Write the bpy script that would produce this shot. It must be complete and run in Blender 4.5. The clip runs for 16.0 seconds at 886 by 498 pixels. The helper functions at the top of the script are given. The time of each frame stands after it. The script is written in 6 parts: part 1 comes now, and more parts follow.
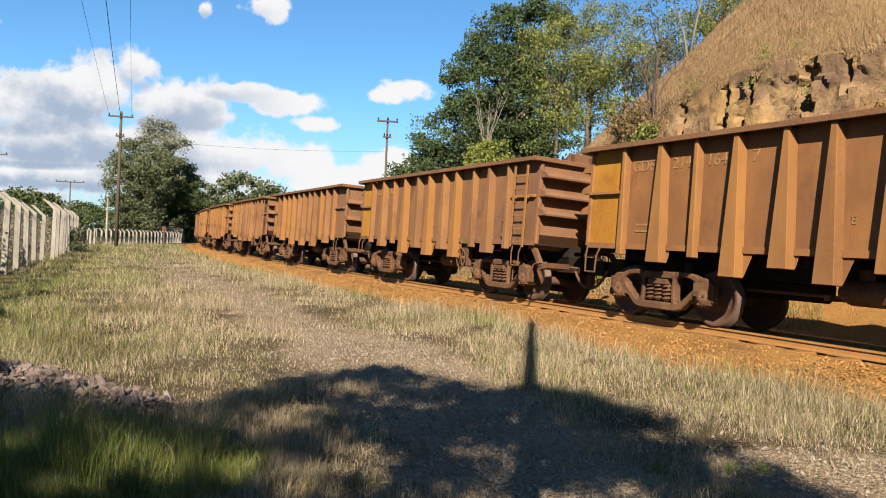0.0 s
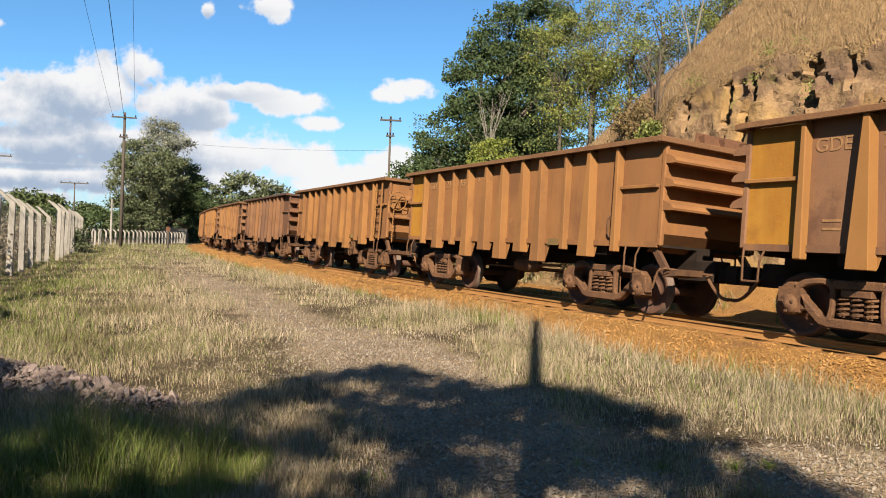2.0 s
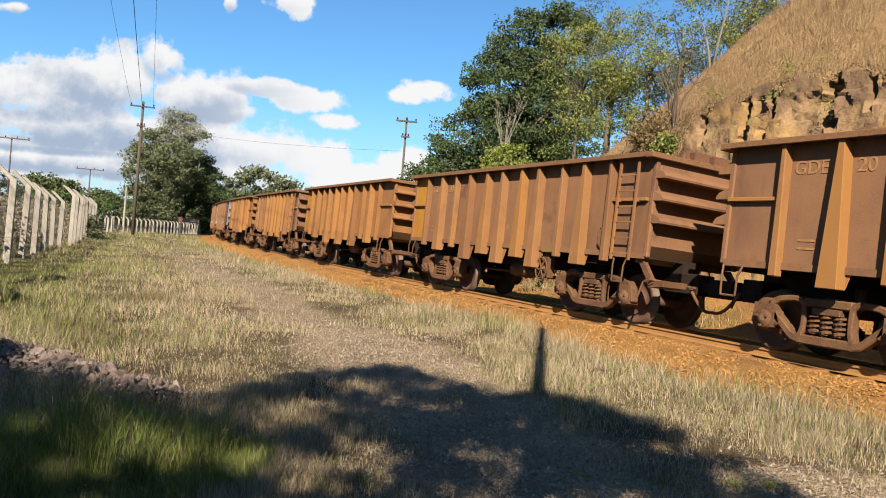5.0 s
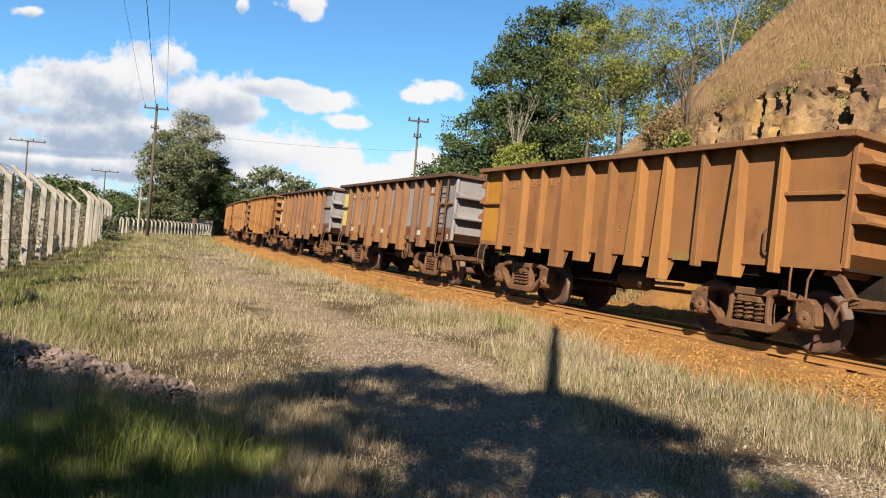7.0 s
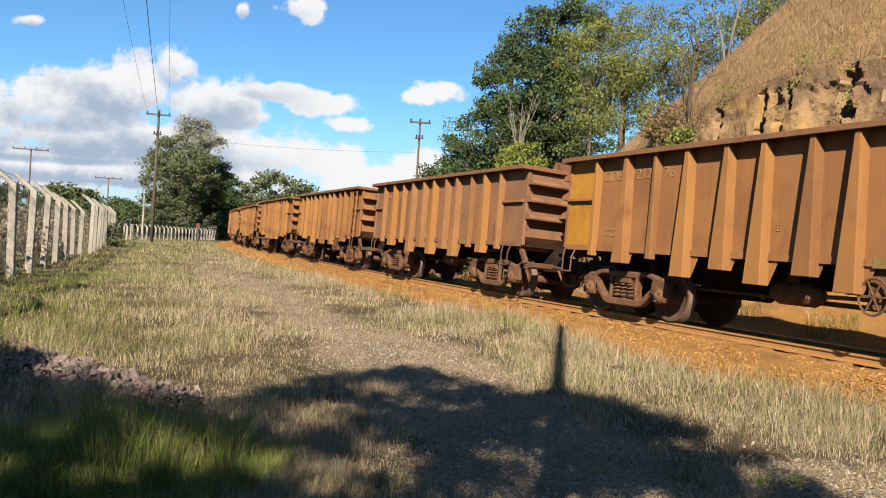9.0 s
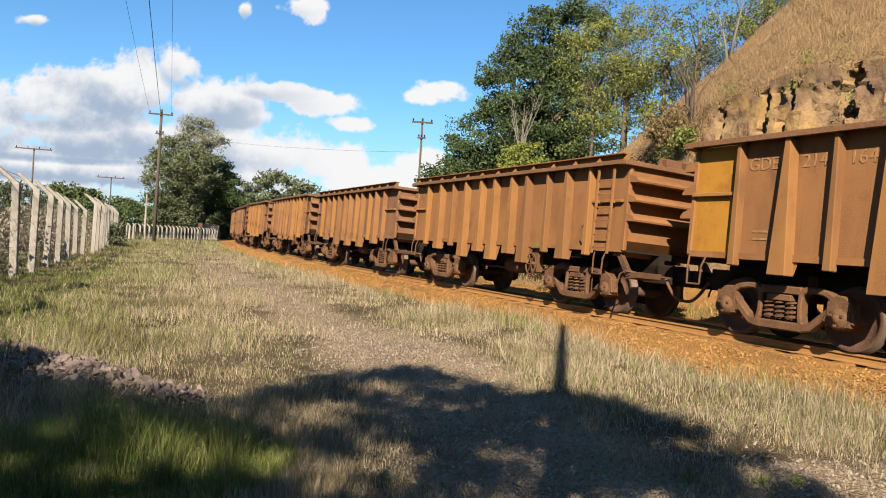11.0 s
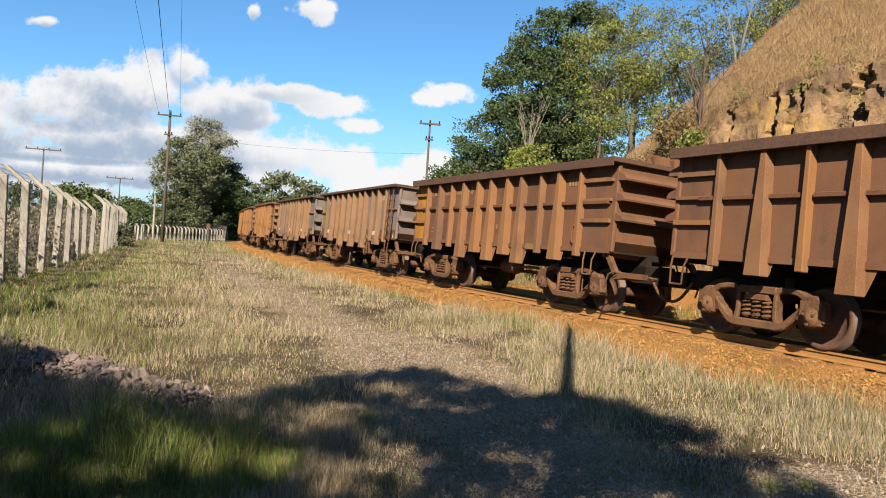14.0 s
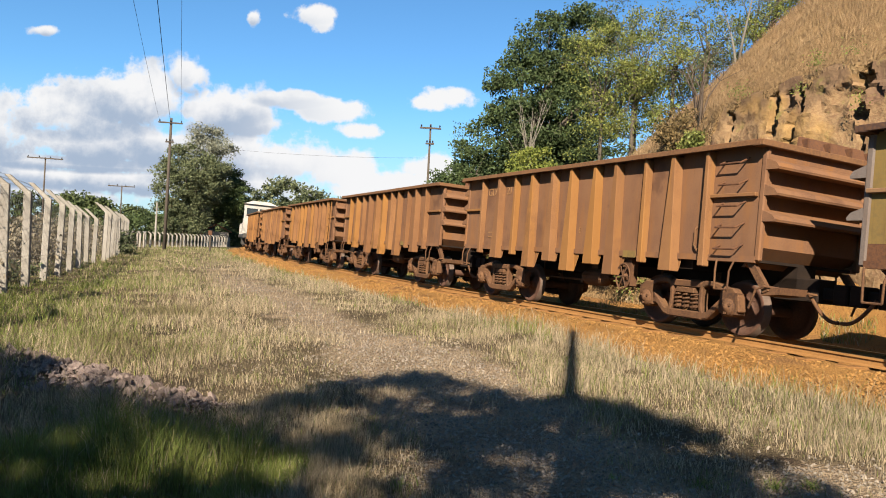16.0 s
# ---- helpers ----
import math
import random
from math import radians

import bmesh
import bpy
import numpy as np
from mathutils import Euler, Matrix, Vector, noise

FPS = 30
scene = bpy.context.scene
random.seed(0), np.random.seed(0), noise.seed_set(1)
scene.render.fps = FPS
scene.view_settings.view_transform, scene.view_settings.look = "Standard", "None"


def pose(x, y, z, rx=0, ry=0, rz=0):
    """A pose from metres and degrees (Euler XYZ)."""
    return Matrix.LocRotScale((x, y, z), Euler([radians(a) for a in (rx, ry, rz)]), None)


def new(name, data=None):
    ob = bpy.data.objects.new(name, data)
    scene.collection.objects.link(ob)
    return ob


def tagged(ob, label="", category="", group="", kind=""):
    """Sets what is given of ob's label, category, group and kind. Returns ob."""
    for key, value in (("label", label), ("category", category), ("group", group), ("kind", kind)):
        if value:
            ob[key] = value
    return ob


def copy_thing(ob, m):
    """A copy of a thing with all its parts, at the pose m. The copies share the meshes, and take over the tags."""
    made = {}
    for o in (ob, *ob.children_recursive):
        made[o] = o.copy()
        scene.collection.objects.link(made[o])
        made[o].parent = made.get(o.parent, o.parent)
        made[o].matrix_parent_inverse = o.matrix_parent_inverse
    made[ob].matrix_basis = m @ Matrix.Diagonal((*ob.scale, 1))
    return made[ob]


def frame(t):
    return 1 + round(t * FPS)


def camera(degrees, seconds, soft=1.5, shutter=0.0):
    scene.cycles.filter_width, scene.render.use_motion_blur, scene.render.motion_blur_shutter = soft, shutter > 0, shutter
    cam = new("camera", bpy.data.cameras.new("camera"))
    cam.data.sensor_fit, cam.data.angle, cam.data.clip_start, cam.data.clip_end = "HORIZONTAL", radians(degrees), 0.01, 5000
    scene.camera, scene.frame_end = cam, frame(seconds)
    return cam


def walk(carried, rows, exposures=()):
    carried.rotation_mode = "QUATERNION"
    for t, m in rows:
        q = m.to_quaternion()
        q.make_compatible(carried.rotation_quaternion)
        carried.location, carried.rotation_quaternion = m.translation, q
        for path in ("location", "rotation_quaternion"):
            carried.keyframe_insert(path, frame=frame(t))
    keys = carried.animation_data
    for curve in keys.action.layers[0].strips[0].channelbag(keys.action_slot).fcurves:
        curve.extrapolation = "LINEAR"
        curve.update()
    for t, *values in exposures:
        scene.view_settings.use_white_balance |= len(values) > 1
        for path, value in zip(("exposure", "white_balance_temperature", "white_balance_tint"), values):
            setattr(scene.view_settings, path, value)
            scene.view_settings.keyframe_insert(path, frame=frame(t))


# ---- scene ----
# ================= camera =================
EYE = (0.0, 0.0, 1.465)
cam = camera(62.2, 16.0, soft=1.0)
TURNS = [
    (0, 89.569, -2.499, 0.023), (0.5, 89.451, -2.957, -0.176), (1, 89.501, -3.080, -0.206), (1.5, 89.466, -2.296, 0.021),
    (2, 89.452, -2.144, 0.314), (2.5, 89.535, -3.573, 0.408), (3, 89.596, -4.146, 0.475), (3.5, 89.606, -4.494, 0.511),
    (4, 89.647, -4.840, 0.679), (6.5, 89.584, -4.493, 1.834), (7, 89.514, -4.540, 2.083), (7.5, 89.551, -4.235, 2.102),
    (8, 89.549, -3.850, 2.208), (8.5, 89.488, -3.841, 2.331), (9, 89.566, -3.555, 2.373), (11.5, 89.533, -3.692, 2.661),
    (12, 89.562, -3.492, 3.024), (12.5, 89.664, -3.150, 2.957), (13, 89.655, -3.207, 3.115), (13.5, 89.592, -3.291, 3.083),
    (14, 89.637, -3.862, 3.091), (14.5, 89.746, -3.904, 3.044), (15, 89.743, -3.796, 3.051), (15.5, 89.731, -3.441, 3.174),
    (16, 89.939, -3.190, 3.239)]
walk(cam, [(t, pose(*EYE, a, b, c)) for t, a, b, c in TURNS], exposures=[(0.0, 1.73), (16.0, 1.73)])

# ================= light =================
SUN_AZ = radians(7.05)      # the way the shadows run, to the right of +y
SUN_EL = radians(34.0)
sun_way = Vector((math.sin(SUN_AZ) * math.cos(SUN_EL), math.cos(SUN_AZ) * math.cos(SUN_EL), -math.sin(SUN_EL)))
sun = new("sun", bpy.data.lights.new("sun", "SUN"))
sun.data.energy, sun.data.angle, sun.data.color = 5.0, radians(0.55), (1.0, 0.86, 0.68)
sun.matrix_world = sun_way.to_track_quat("-Z", "Y").to_matrix().to_4x4()


class Nodes:
    """A small wrapper to write node trees in a line each."""

    def __init__(self, tree):
        self.tree = tree
        tree.nodes.clear()

    def add(self, kind, ins=None, **settings):
        n = self.tree.nodes.new(kind)
        for k, v in settings.items():
            if k == "operation":
                n.operation = v
            elif k == "blend":
                n.blend_type = v
            elif k == "dtype":
                n.data_type = v
            elif k == "sky":
                n.sky_type = v
            elif k == "feature":
                n.feature = v
            elif k == "wave":
                n.wave_type, n.bands_direction = v
            elif k == "interp":
                n.interpolation_type = v
        for k, v in (ins or {}).items():
            if isinstance(v, bpy.types.NodeSocket):
                self.tree.links.new(v, n.inputs[k])
            else:
                n.inputs[k].default_value = v
        return n

    def math(self, op, a, b=0.0, c=0.0):
        n = self.add("ShaderNodeMath", {0: a, 1: b, 2: c}, operation=op)
        return n.outputs[0]

    def noise(self, vec, scale, detail=4.0, rough=0.55):
        return self.add("ShaderNodeTexNoise", {"Vector": vec, "Scale": scale, "Detail": detail, "Roughness": rough}).outputs[0]

    def ramp(self, fac, lo, hi):
        return self.add("ShaderNodeMapRange", {"Value": fac, "From Min": lo, "From Max": hi}, interp="SMOOTHSTEP").outputs[0]

    def mix(self, fac, a, b, blend="MIX"):
        n = self.tree.nodes.new("ShaderNodeMix")
        n.data_type, n.blend_type = "RGBA", blend
        for k, v in ((0, fac), (6, a), (7, b)):
            if isinstance(v, bpy.types.NodeSocket):
                self.tree.links.new(v, n.inputs[k])
            else:
                n.inputs[k].default_value = (*v, 1) if isinstance(v, tuple) and len(v) == 3 else v
        return n.outputs[2]

    def scaled(self, vec, s):
        return self.add("ShaderNodeVectorMath", {0: vec, 1: s}, operation="MULTIPLY").outputs[0]


def build_sky():
    """Clear sky with fair-weather cumulus low over the far hills."""
    world = bpy.data.worlds.new("sky")
    scene.world = world
    world.use_nodes = True
    g = Nodes(world.node_tree)
    sky = g.add("ShaderNodeTexSky", sky="NISHITA")
    sky.sun_disc, sky.sun_elevation = False, SUN_EL
    sky.sun_rotation = math.pi + SUN_AZ
    sky.altitude, sky.air_density, sky.dust_density, sky.ozone_density = 700, 1.0, 0.4, 3.0
    way = g.add("ShaderNodeTexCoord").outputs["Generated"]
    sep = g.add("ShaderNodeSeparateXYZ", {0: way})
    ahead = g.math("MAXIMUM", sep.outputs[1], 0.02)
    u = g.math("DIVIDE", sep.outputs[0], ahead)
    v = g.math("DIVIDE", sep.outputs[2], ahead)
    flat = g.add("ShaderNodeCombineXYZ", {0: u, 1: v, 2: 0.0}).outputs[0]
    wob = g.math("SUBTRACT", g.noise(flat, 9.0, 7.0, 0.62), 0.5)
    fine = g.math("SUBTRACT", g.noise(flat, 26.0, 6.0, 0.6), 0.5)
    field = None
    low = None
    # cumulus: direction (x/y, z/y), half-widths
    clouds = [(-0.589, 0.161, 0.121, 0.049), (-0.491, 0.185, 0.106, 0.052), (-0.424, 0.218, 0.035, 0.036), (-0.384, 0.172, 0.087, 0.043), (-0.536, 0.123, 0.19, 0.043), (-0.347, 0.156, 0.066, 0.019), 
              (-0.752, 0.128, 0.143, 0.063), (-0.28, 0.193, 0.059, 0.014), (-0.216, 0.182, 0.055, 0.018), (-0.176, 0.155, 0.04, 0.012), (-0.347, 0.112, 0.059, 0.041), (-0.28, 0.109, 0.083, 0.039), 
              (-0.209, 0.1, 0.066, 0.033), (-0.355, 0.077, 0.146, 0.031), (-0.159, 0.08, 0.062, 0.023), (-0.591, 0.091, 0.184, 0.015), (-0.618, 0.069, 0.156, 0.021), (-0.496, 0.066, 0.155, 0.019), 
              (-0.246, 0.312, 0.042, 0.018), (-0.236, 0.303, 0.022, 0.018), (-0.337, 0.304, 0.011, 0.015), (-0.633, 0.274, 0.024, 0.01), (-0.042, 0.09, 0.109, 0.019), (-0.841, 0.058, 0.144, 0.035), 
              (-0.674, 0.046, 0.185, 0.017), (-0.065, 0.205, 0.042, 0.018), (-0.082, 0.196, 0.038, 0.014), (-0.079, 0.109, 0.046, 0.02), (-0.04, 0.1, 0.054, 0.017)]
    for cx, cy, rx, ry in clouds:
        dx = g.math("DIVIDE", g.math("SUBTRACT", u, cx), rx)
        dy = g.math("DIVIDE", g.math("SUBTRACT", v, cy), ry)
        r = g.math("SQRT", g.math("ADD", g.math("MULTIPLY", dx, dx), g.math("MULTIPLY", dy, dy)))
        f = g.math("SUBTRACT", 1.0, r)
        bottom = g.math("MULTIPLY", g.ramp(f, -0.2, 0.5), g.math("ADD", g.math("MULTIPLY", dy, -0.6), 0.22))
        field = f if field is None else g.math("MAXIMUM", field, f)
        low = bottom if low is None else g.math("MAXIMUM", low, bottom)
    body = g.math("ADD", field, g.math("ADD", g.math("MULTIPLY", wob, 2.3), g.math("MULTIPLY", fine, 1.5)))
    front = g.ramp(sep.outputs[1], 0.1, 0.35)
    mask = g.math("MULTIPLY", g.ramp(body, -0.04, 0.38), front)
    # elsewhere: loose clouds
    rest = g.ramp(g.noise(way, 4.0, 6.0), 0.66, 0.76)
    rest = g.math("MULTIPLY", rest, g.math("SUBTRACT", 1.0, front))
    mask = g.math("MAXIMUM", mask, g.math("MULTIPLY", rest, g.ramp(sep.outputs[2], 0.0, 0.1)))
    grey = g.math("MULTIPLY", g.ramp(g.math("ADD", low, g.math("ADD", g.math("MULTIPLY", wob, 1.6), g.math("MULTIPLY", fine, 0.5))), -0.02, 0.6), g.ramp(u, -0.18, -0.38))
    cloud = g.mix(grey, (5.5, 5.5, 5.55), (2.4, 2.95, 3.8))
    haze = g.ramp(sep.outputs[2], 0.20, -0.02)
    tint = g.mix(1.0, sky.outputs[0], (0.53, 0.83, 0.97), "MULTIPLY")
    base = g.mix(g.math("MULTIPLY", haze, 0.7), tint, (3.5, 3.95, 4.5))
    bg = g.add("ShaderNodeBackground", {"Color": g.mix(mask, base, cloud), "Strength": 0.051})
    out = g.add("ShaderNodeOutputWorld", {"Surface": bg.outputs[0]})


build_sky()

# ================= materials =================


def dim(c):
    return tuple(0.46 * v for v in c)


def material(name, colours, scale=3.0, fine=30.0, rough=0.8, metal=0.0, bump=0.2, depth=0.01, spread=0.0, stretch=(1, 1, 1), island=0.0,
             extra=None, translucent=0.0, spec=0.08):
    """A surface with two scales of variation between its colours. island: brightness change from piece to piece."""
    m = bpy.data.materials.new(name)
    m.use_nodes = True
    colours = [dim(c) for c in colours]
    g = Nodes(m.node_tree)
    tc = g.add("ShaderNodeTexCoord").outputs["Object"]
    info = g.add("ShaderNodeObjectInfo")
    shift = g.add("ShaderNodeCombineXYZ", {0: g.math("MULTIPLY", info.outputs["Random"], 37.0 * spread)}).outputs[0]
    vec = g.add("ShaderNodeVectorMath", {0: tc, 1: shift}, operation="ADD").outputs[0]
    vec = g.scaled(vec, stretch)
    a = g.ramp(g.noise(vec, scale, 5.0), 0.35, 0.65)
    b = g.ramp(g.noise(vec, fine, 4.0), 0.35, 0.65)
    col = g.mix(a, colours[0], colours[1])
    if len(colours) > 2:
        col = g.mix(g.math("MULTIPLY", b, 0.7), col, colours[2])
    if len(colours) > 3:
        col = g.mix(g.ramp(g.noise(vec, scale * 0.31, 4.0), 0.52, 0.66), col, colours[3])
    if extra:
        col = extra(g, vec, tc, col)
    if island:
        rnd = g.add("ShaderNodeNewGeometry").outputs["Random Per Island"]
        vary = g.math("ADD", g.math("MULTIPLY", rnd, 2 * island), 1.0 - island)
        col = g.mix(1.0, col, g.add("ShaderNodeCombineXYZ", {0: vary, 1: vary, 2: vary}).outputs[0], "MULTIPLY")
    bs = g.add("ShaderNodeBsdfPrincipled", {"Base Color": col, "Metallic": metal, "Specular IOR Level": spec})
    g.tree.links.new(g.math("ADD", g.math("MULTIPLY", b, 0.14), rough - 0.07), bs.inputs["Roughness"])
    if bump:
        hgt = g.math("ADD", g.math("MULTIPLY", a, 0.5), b)
        bp = g.add("ShaderNodeBump", {"Height": hgt, "Strength": bump, "Distance": depth})
        g.tree.links.new(bp.outputs[0], bs.inputs["Normal"])
    surf = bs.outputs[0]
    if translucent:
        tr = g.add("ShaderNodeBsdfTranslucent", {"Color": col})
        surf = g.add("ShaderNodeMixShader", {0: translucent, 1: surf, 2: tr.outputs[0]}).outputs[0]
    g.add("ShaderNodeOutputMaterial", {"Surface": surf})
    return m


def rust_streaks(light, dark):
    """Vertical runs of ore dust and darker patches."""
    def add(g, vec, tc, col):
        runs = g.ramp(g.noise(g.scaled(vec, (3.6, 3.6, 0.45)), 1.0, 6.0, 0.6), 0.46, 0.72)
        col = g.mix(g.math("MULTIPLY", runs, 0.6), col, dim(light))
        thin = g.ramp(g.noise(g.scaled(vec, (22.0, 22.0, 0.8)), 1.0, 3.0), 0.60, 0.72)
        col = g.mix(g.math("MULTIPLY", thin, 0.22), col, dim(dark))
        spots = g.ramp(g.noise(g.scaled(vec, (1.1, 1.1, 0.9)), 1.0, 7.0, 0.68), 0.55, 0.70)
        col = g.mix(g.math("MULTIPLY", spots, 0.6), col, dim(dark))
        broad = g.ramp(g.noise(g.scaled(vec, (0.5, 0.5, 0.22)), 1.0, 5.0, 0.65), 0.50, 0.64)
        return g.mix(g.math("MULTIPLY", broad, 0.4), col, dim(dark))
    return add


def uneven(light, dark):
    """Streaked as the walls, and some pieces dustier than others."""
    streaks = rust_streaks(light, dark)

    def add(g, vec, tc, col):
        rnd = g.add("ShaderNodeObjectInfo").outputs["Random"]
        col = g.mix(g.math("MULTIPLY", g.ramp(rnd, 0.55, 0.95), 0.55), streaks(g, vec, tc, col), dim(light))
        return g.mix(g.math("MULTIPLY", g.ramp(rnd, 0.35, 0.0), 0.4), col, dim(dark))
    return add


def pit_shade(g, vec, tc, col):
    """Shade of small hollows between dusted stones, painted as dark spots."""
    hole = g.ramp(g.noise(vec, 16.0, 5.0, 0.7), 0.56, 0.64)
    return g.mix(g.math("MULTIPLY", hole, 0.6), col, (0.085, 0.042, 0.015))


RUST = {
    "orange": material("rust_orange", [(0.335, 0.160, 0.066), (0.26, 0.122, 0.056), (0.375, 0.18, 0.072)], 1.2, 60, 0.85, 0, 0.12, 0.006, 1.0,
                       extra=rust_streaks((0.40, 0.185, 0.062), (0.16, 0.078, 0.044))),
    "brown": material("rust_brown", [(0.275, 0.147, 0.083), (0.205, 0.110, 0.070), (0.325, 0.170, 0.090)], 1.2, 60, 0.85, 0, 0.12, 0.006, 1.0,
                      extra=rust_streaks((0.36, 0.16, 0.052), (0.125, 0.066, 0.045))),
    "dark": material("rust_dark", [(0.20, 0.105, 0.064), (0.15, 0.082, 0.056), (0.24, 0.12, 0.066)], 1.2, 60, 0.82, 0, 0.12, 0.006, 1.0,
                     extra=rust_streaks((0.26, 0.11, 0.034), (0.085, 0.052, 0.042))),
    "grey": material("worn_grey_paint", [(0.30, 0.30, 0.325), (0.235, 0.23, 0.24), (0.345, 0.34, 0.345)], 1.2, 60, 0.6, 0, 0.2, 0.005, 1.0,
                     extra=rust_streaks((0.33, 0.28, 0.25), (0.20, 0.14, 0.11))),
    "weathered": material("weathered_grey_brown", [(0.235, 0.20, 0.185), (0.18, 0.15, 0.138), (0.275, 0.23, 0.205)], 1.2, 60, 0.7, 0, 0.15, 0.005, 1.0,
                          extra=rust_streaks((0.26, 0.17, 0.11), (0.125, 0.085, 0.065))),
}
RIB = {
    "orange": material("rib_rust_orange", [(0.335, 0.163, 0.061), (0.265, 0.125, 0.05), (0.39, 0.193, 0.072)], 1.5, 60, 0.85, 0, 0.08, 0.004, 1.0,
                       extra=uneven((0.43, 0.21, 0.068), (0.19, 0.095, 0.05))),
    "brown": material("rib_rust_brown", [(0.32, 0.163, 0.076), (0.25, 0.122, 0.06), (0.385, 0.198, 0.086)], 1.5, 60, 0.85, 0, 0.08, 0.004, 1.0,
                      extra=uneven((0.42, 0.20, 0.05), (0.20, 0.10, 0.055))),
    "dark": material("rib_rust_dark", [(0.26, 0.138, 0.075), (0.195, 0.10, 0.06), (0.32, 0.162, 0.078)], 1.5, 60, 0.85, 0, 0.08, 0.004, 1.0,
                     extra=uneven((0.34, 0.165, 0.062), (0.15, 0.09, 0.065))),
    "grey": material("rib_worn", [(0.27, 0.142, 0.075), (0.205, 0.11, 0.065), (0.33, 0.17, 0.078)], 1.5, 60, 0.8, 0, 0.08, 0.004, 1.0,
                     extra=uneven((0.34, 0.165, 0.062), (0.18, 0.11, 0.08))),
    "weathered": material("rib_weathered", [(0.29, 0.175, 0.105), (0.21, 0.135, 0.095), (0.36, 0.20, 0.095)], 1.5, 60, 0.8, 0, 0.2, 0.006, 1.0,
                          extra=uneven((0.32, 0.18, 0.085), (0.16, 0.12, 0.10))),
}
SILL = material("sill_brown", [(0.17, 0.085, 0.05), (0.12, 0.062, 0.042), (0.21, 0.10, 0.05)], 1.5, 25, 0.85, 0, 0.25, 0.006, 1.0)
CHORD = material("chord_brown", [(0.125, 0.075, 0.058), (0.09, 0.058, 0.05), (0.17, 0.09, 0.05)], 1.5, 25, 0.8, 0, 0.25, 0.006, 1.0)
DUSTY_CHORD = material("dusty_chord", [(0.235, 0.125, 0.066), (0.18, 0.095, 0.055), (0.29, 0.15, 0.07)], 1.5, 25, 0.85, 0, 0.15, 0.005, 1.0)
PAINT_BROWN = material("brown_paint", [(0.20, 0.105, 0.065), (0.155, 0.08, 0.052), (0.25, 0.125, 0.062)], 1.2, 22, 0.75, 0, 0.12, 0.005, 1.0,
                       extra=rust_streaks((0.29, 0.15, 0.065), (0.11, 0.065, 0.05)))
YELLOW = material("yellow_end_panel", [(0.68, 0.59, 0.16), (0.61, 0.52, 0.14), (0.62, 0.50, 0.13)], 1.5, 25, 0.7, 0, 0.15, 0.004, 1.0,
                  extra=rust_streaks((0.70, 0.56, 0.12), (0.42, 0.28, 0.07)))
DULL = material("dull_ochre_panel", [(0.27, 0.19, 0.07), (0.21, 0.15, 0.065), (0.30, 0.20, 0.07)], 1.5, 25, 0.8, 0, 0.15, 0.004, 1.0,
                extra=rust_streaks((0.33, 0.22, 0.07), (0.14, 0.085, 0.05)))
OCHRE = material("ochre_end_panel", [(0.52, 0.24, 0.035), (0.44, 0.18, 0.03), (0.48, 0.25, 0.04)], 1.5, 25, 0.8, 0, 0.15, 0.004, 1.0,
                 extra=rust_streaks((0.54, 0.28, 0.05), (0.27, 0.11, 0.03)))
TRUCK = material("bogie_iron", [(0.17, 0.088, 0.052), (0.095, 0.052, 0.036), (0.24, 0.125, 0.06)], 4, 40, 0.85, 0.0, 0.3, 0.005, 1.0,
                 extra=rust_streaks((0.27, 0.145, 0.07), (0.075, 0.045, 0.034)))
WHEEL = material("wheel_steel", [(0.155, 0.082, 0.058), (0.115, 0.066, 0.05), (0.20, 0.11, 0.075)], 4, 40, 0.7, 0.1, 0.2, 0.004, 1.0)
TREAD = material("tread_steel", [(0.19, 0.135, 0.105), (0.14, 0.10, 0.08)], 5, 40, 0.6, 0.15, 0.05, 0.002)
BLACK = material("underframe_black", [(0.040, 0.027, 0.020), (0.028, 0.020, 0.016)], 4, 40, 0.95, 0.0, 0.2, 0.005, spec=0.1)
WHITE = material("white_lettering", [(0.62, 0.60, 0.55), (0.48, 0.45, 0.40)], 12, 60, 0.7, 0, 0, 0)
# paler letter colour stands in for light on the edges of embossed codes
LIT_RELIEF = material("lit_relief_lettering", [(0.42, 0.235, 0.11), (0.33, 0.18, 0.085)], 12, 60, 0.8, 0, 0, 0)
RAIL = material("rail_steel", [(0.44, 0.225, 0.08), (0.36, 0.18, 0.065), (0.50, 0.26, 0.09)], 3, 40, 0.85, 0.0, 0.1, 0.003)
RAILTOP = material("rail_running_face", [(0.30, 0.24, 0.20), (0.24, 0.19, 0.15)], 3, 40, 0.35, 0.9, 0.05, 0.002)
SLEEPER = material("sleeper_wood", [(0.36, 0.185, 0.07), (0.25, 0.125, 0.055), (0.44, 0.22, 0.075)], 3, 40, 0.9, 0, 0.5, 0.01, 1.0)
BALLAST = material("ore_dusted_ballast", [(0.55, 0.285, 0.09), (0.47, 0.24, 0.078), (0.60, 0.325, 0.105), (0.43, 0.225, 0.09)], 2.0, 34, 0.95, 0, 0.9, 0.03, extra=pit_shade)
STONE_ORE = material("ore_dusted_stone", [(0.50, 0.265, 0.085), (0.42, 0.215, 0.072), (0.55, 0.30, 0.10)], 2.0, 34, 0.95, 0, 0.4, 0.01, island=0.2)
CONCRETE = material("fence_concrete", [(0.50, 0.47, 0.42), (0.42, 0.39, 0.34), (0.36, 0.33, 0.28)], 2.5, 30, 0.9, 0, 0.3, 0.008, 1.0,
                    extra=rust_streaks((0.55, 0.52, 0.47), (0.24, 0.22, 0.19)))
WIRE = material("galvanised_wire", [(0.36, 0.34, 0.31), (0.26, 0.23, 0.20)], 8, 40, 0.5, 0.6, 0, 0)
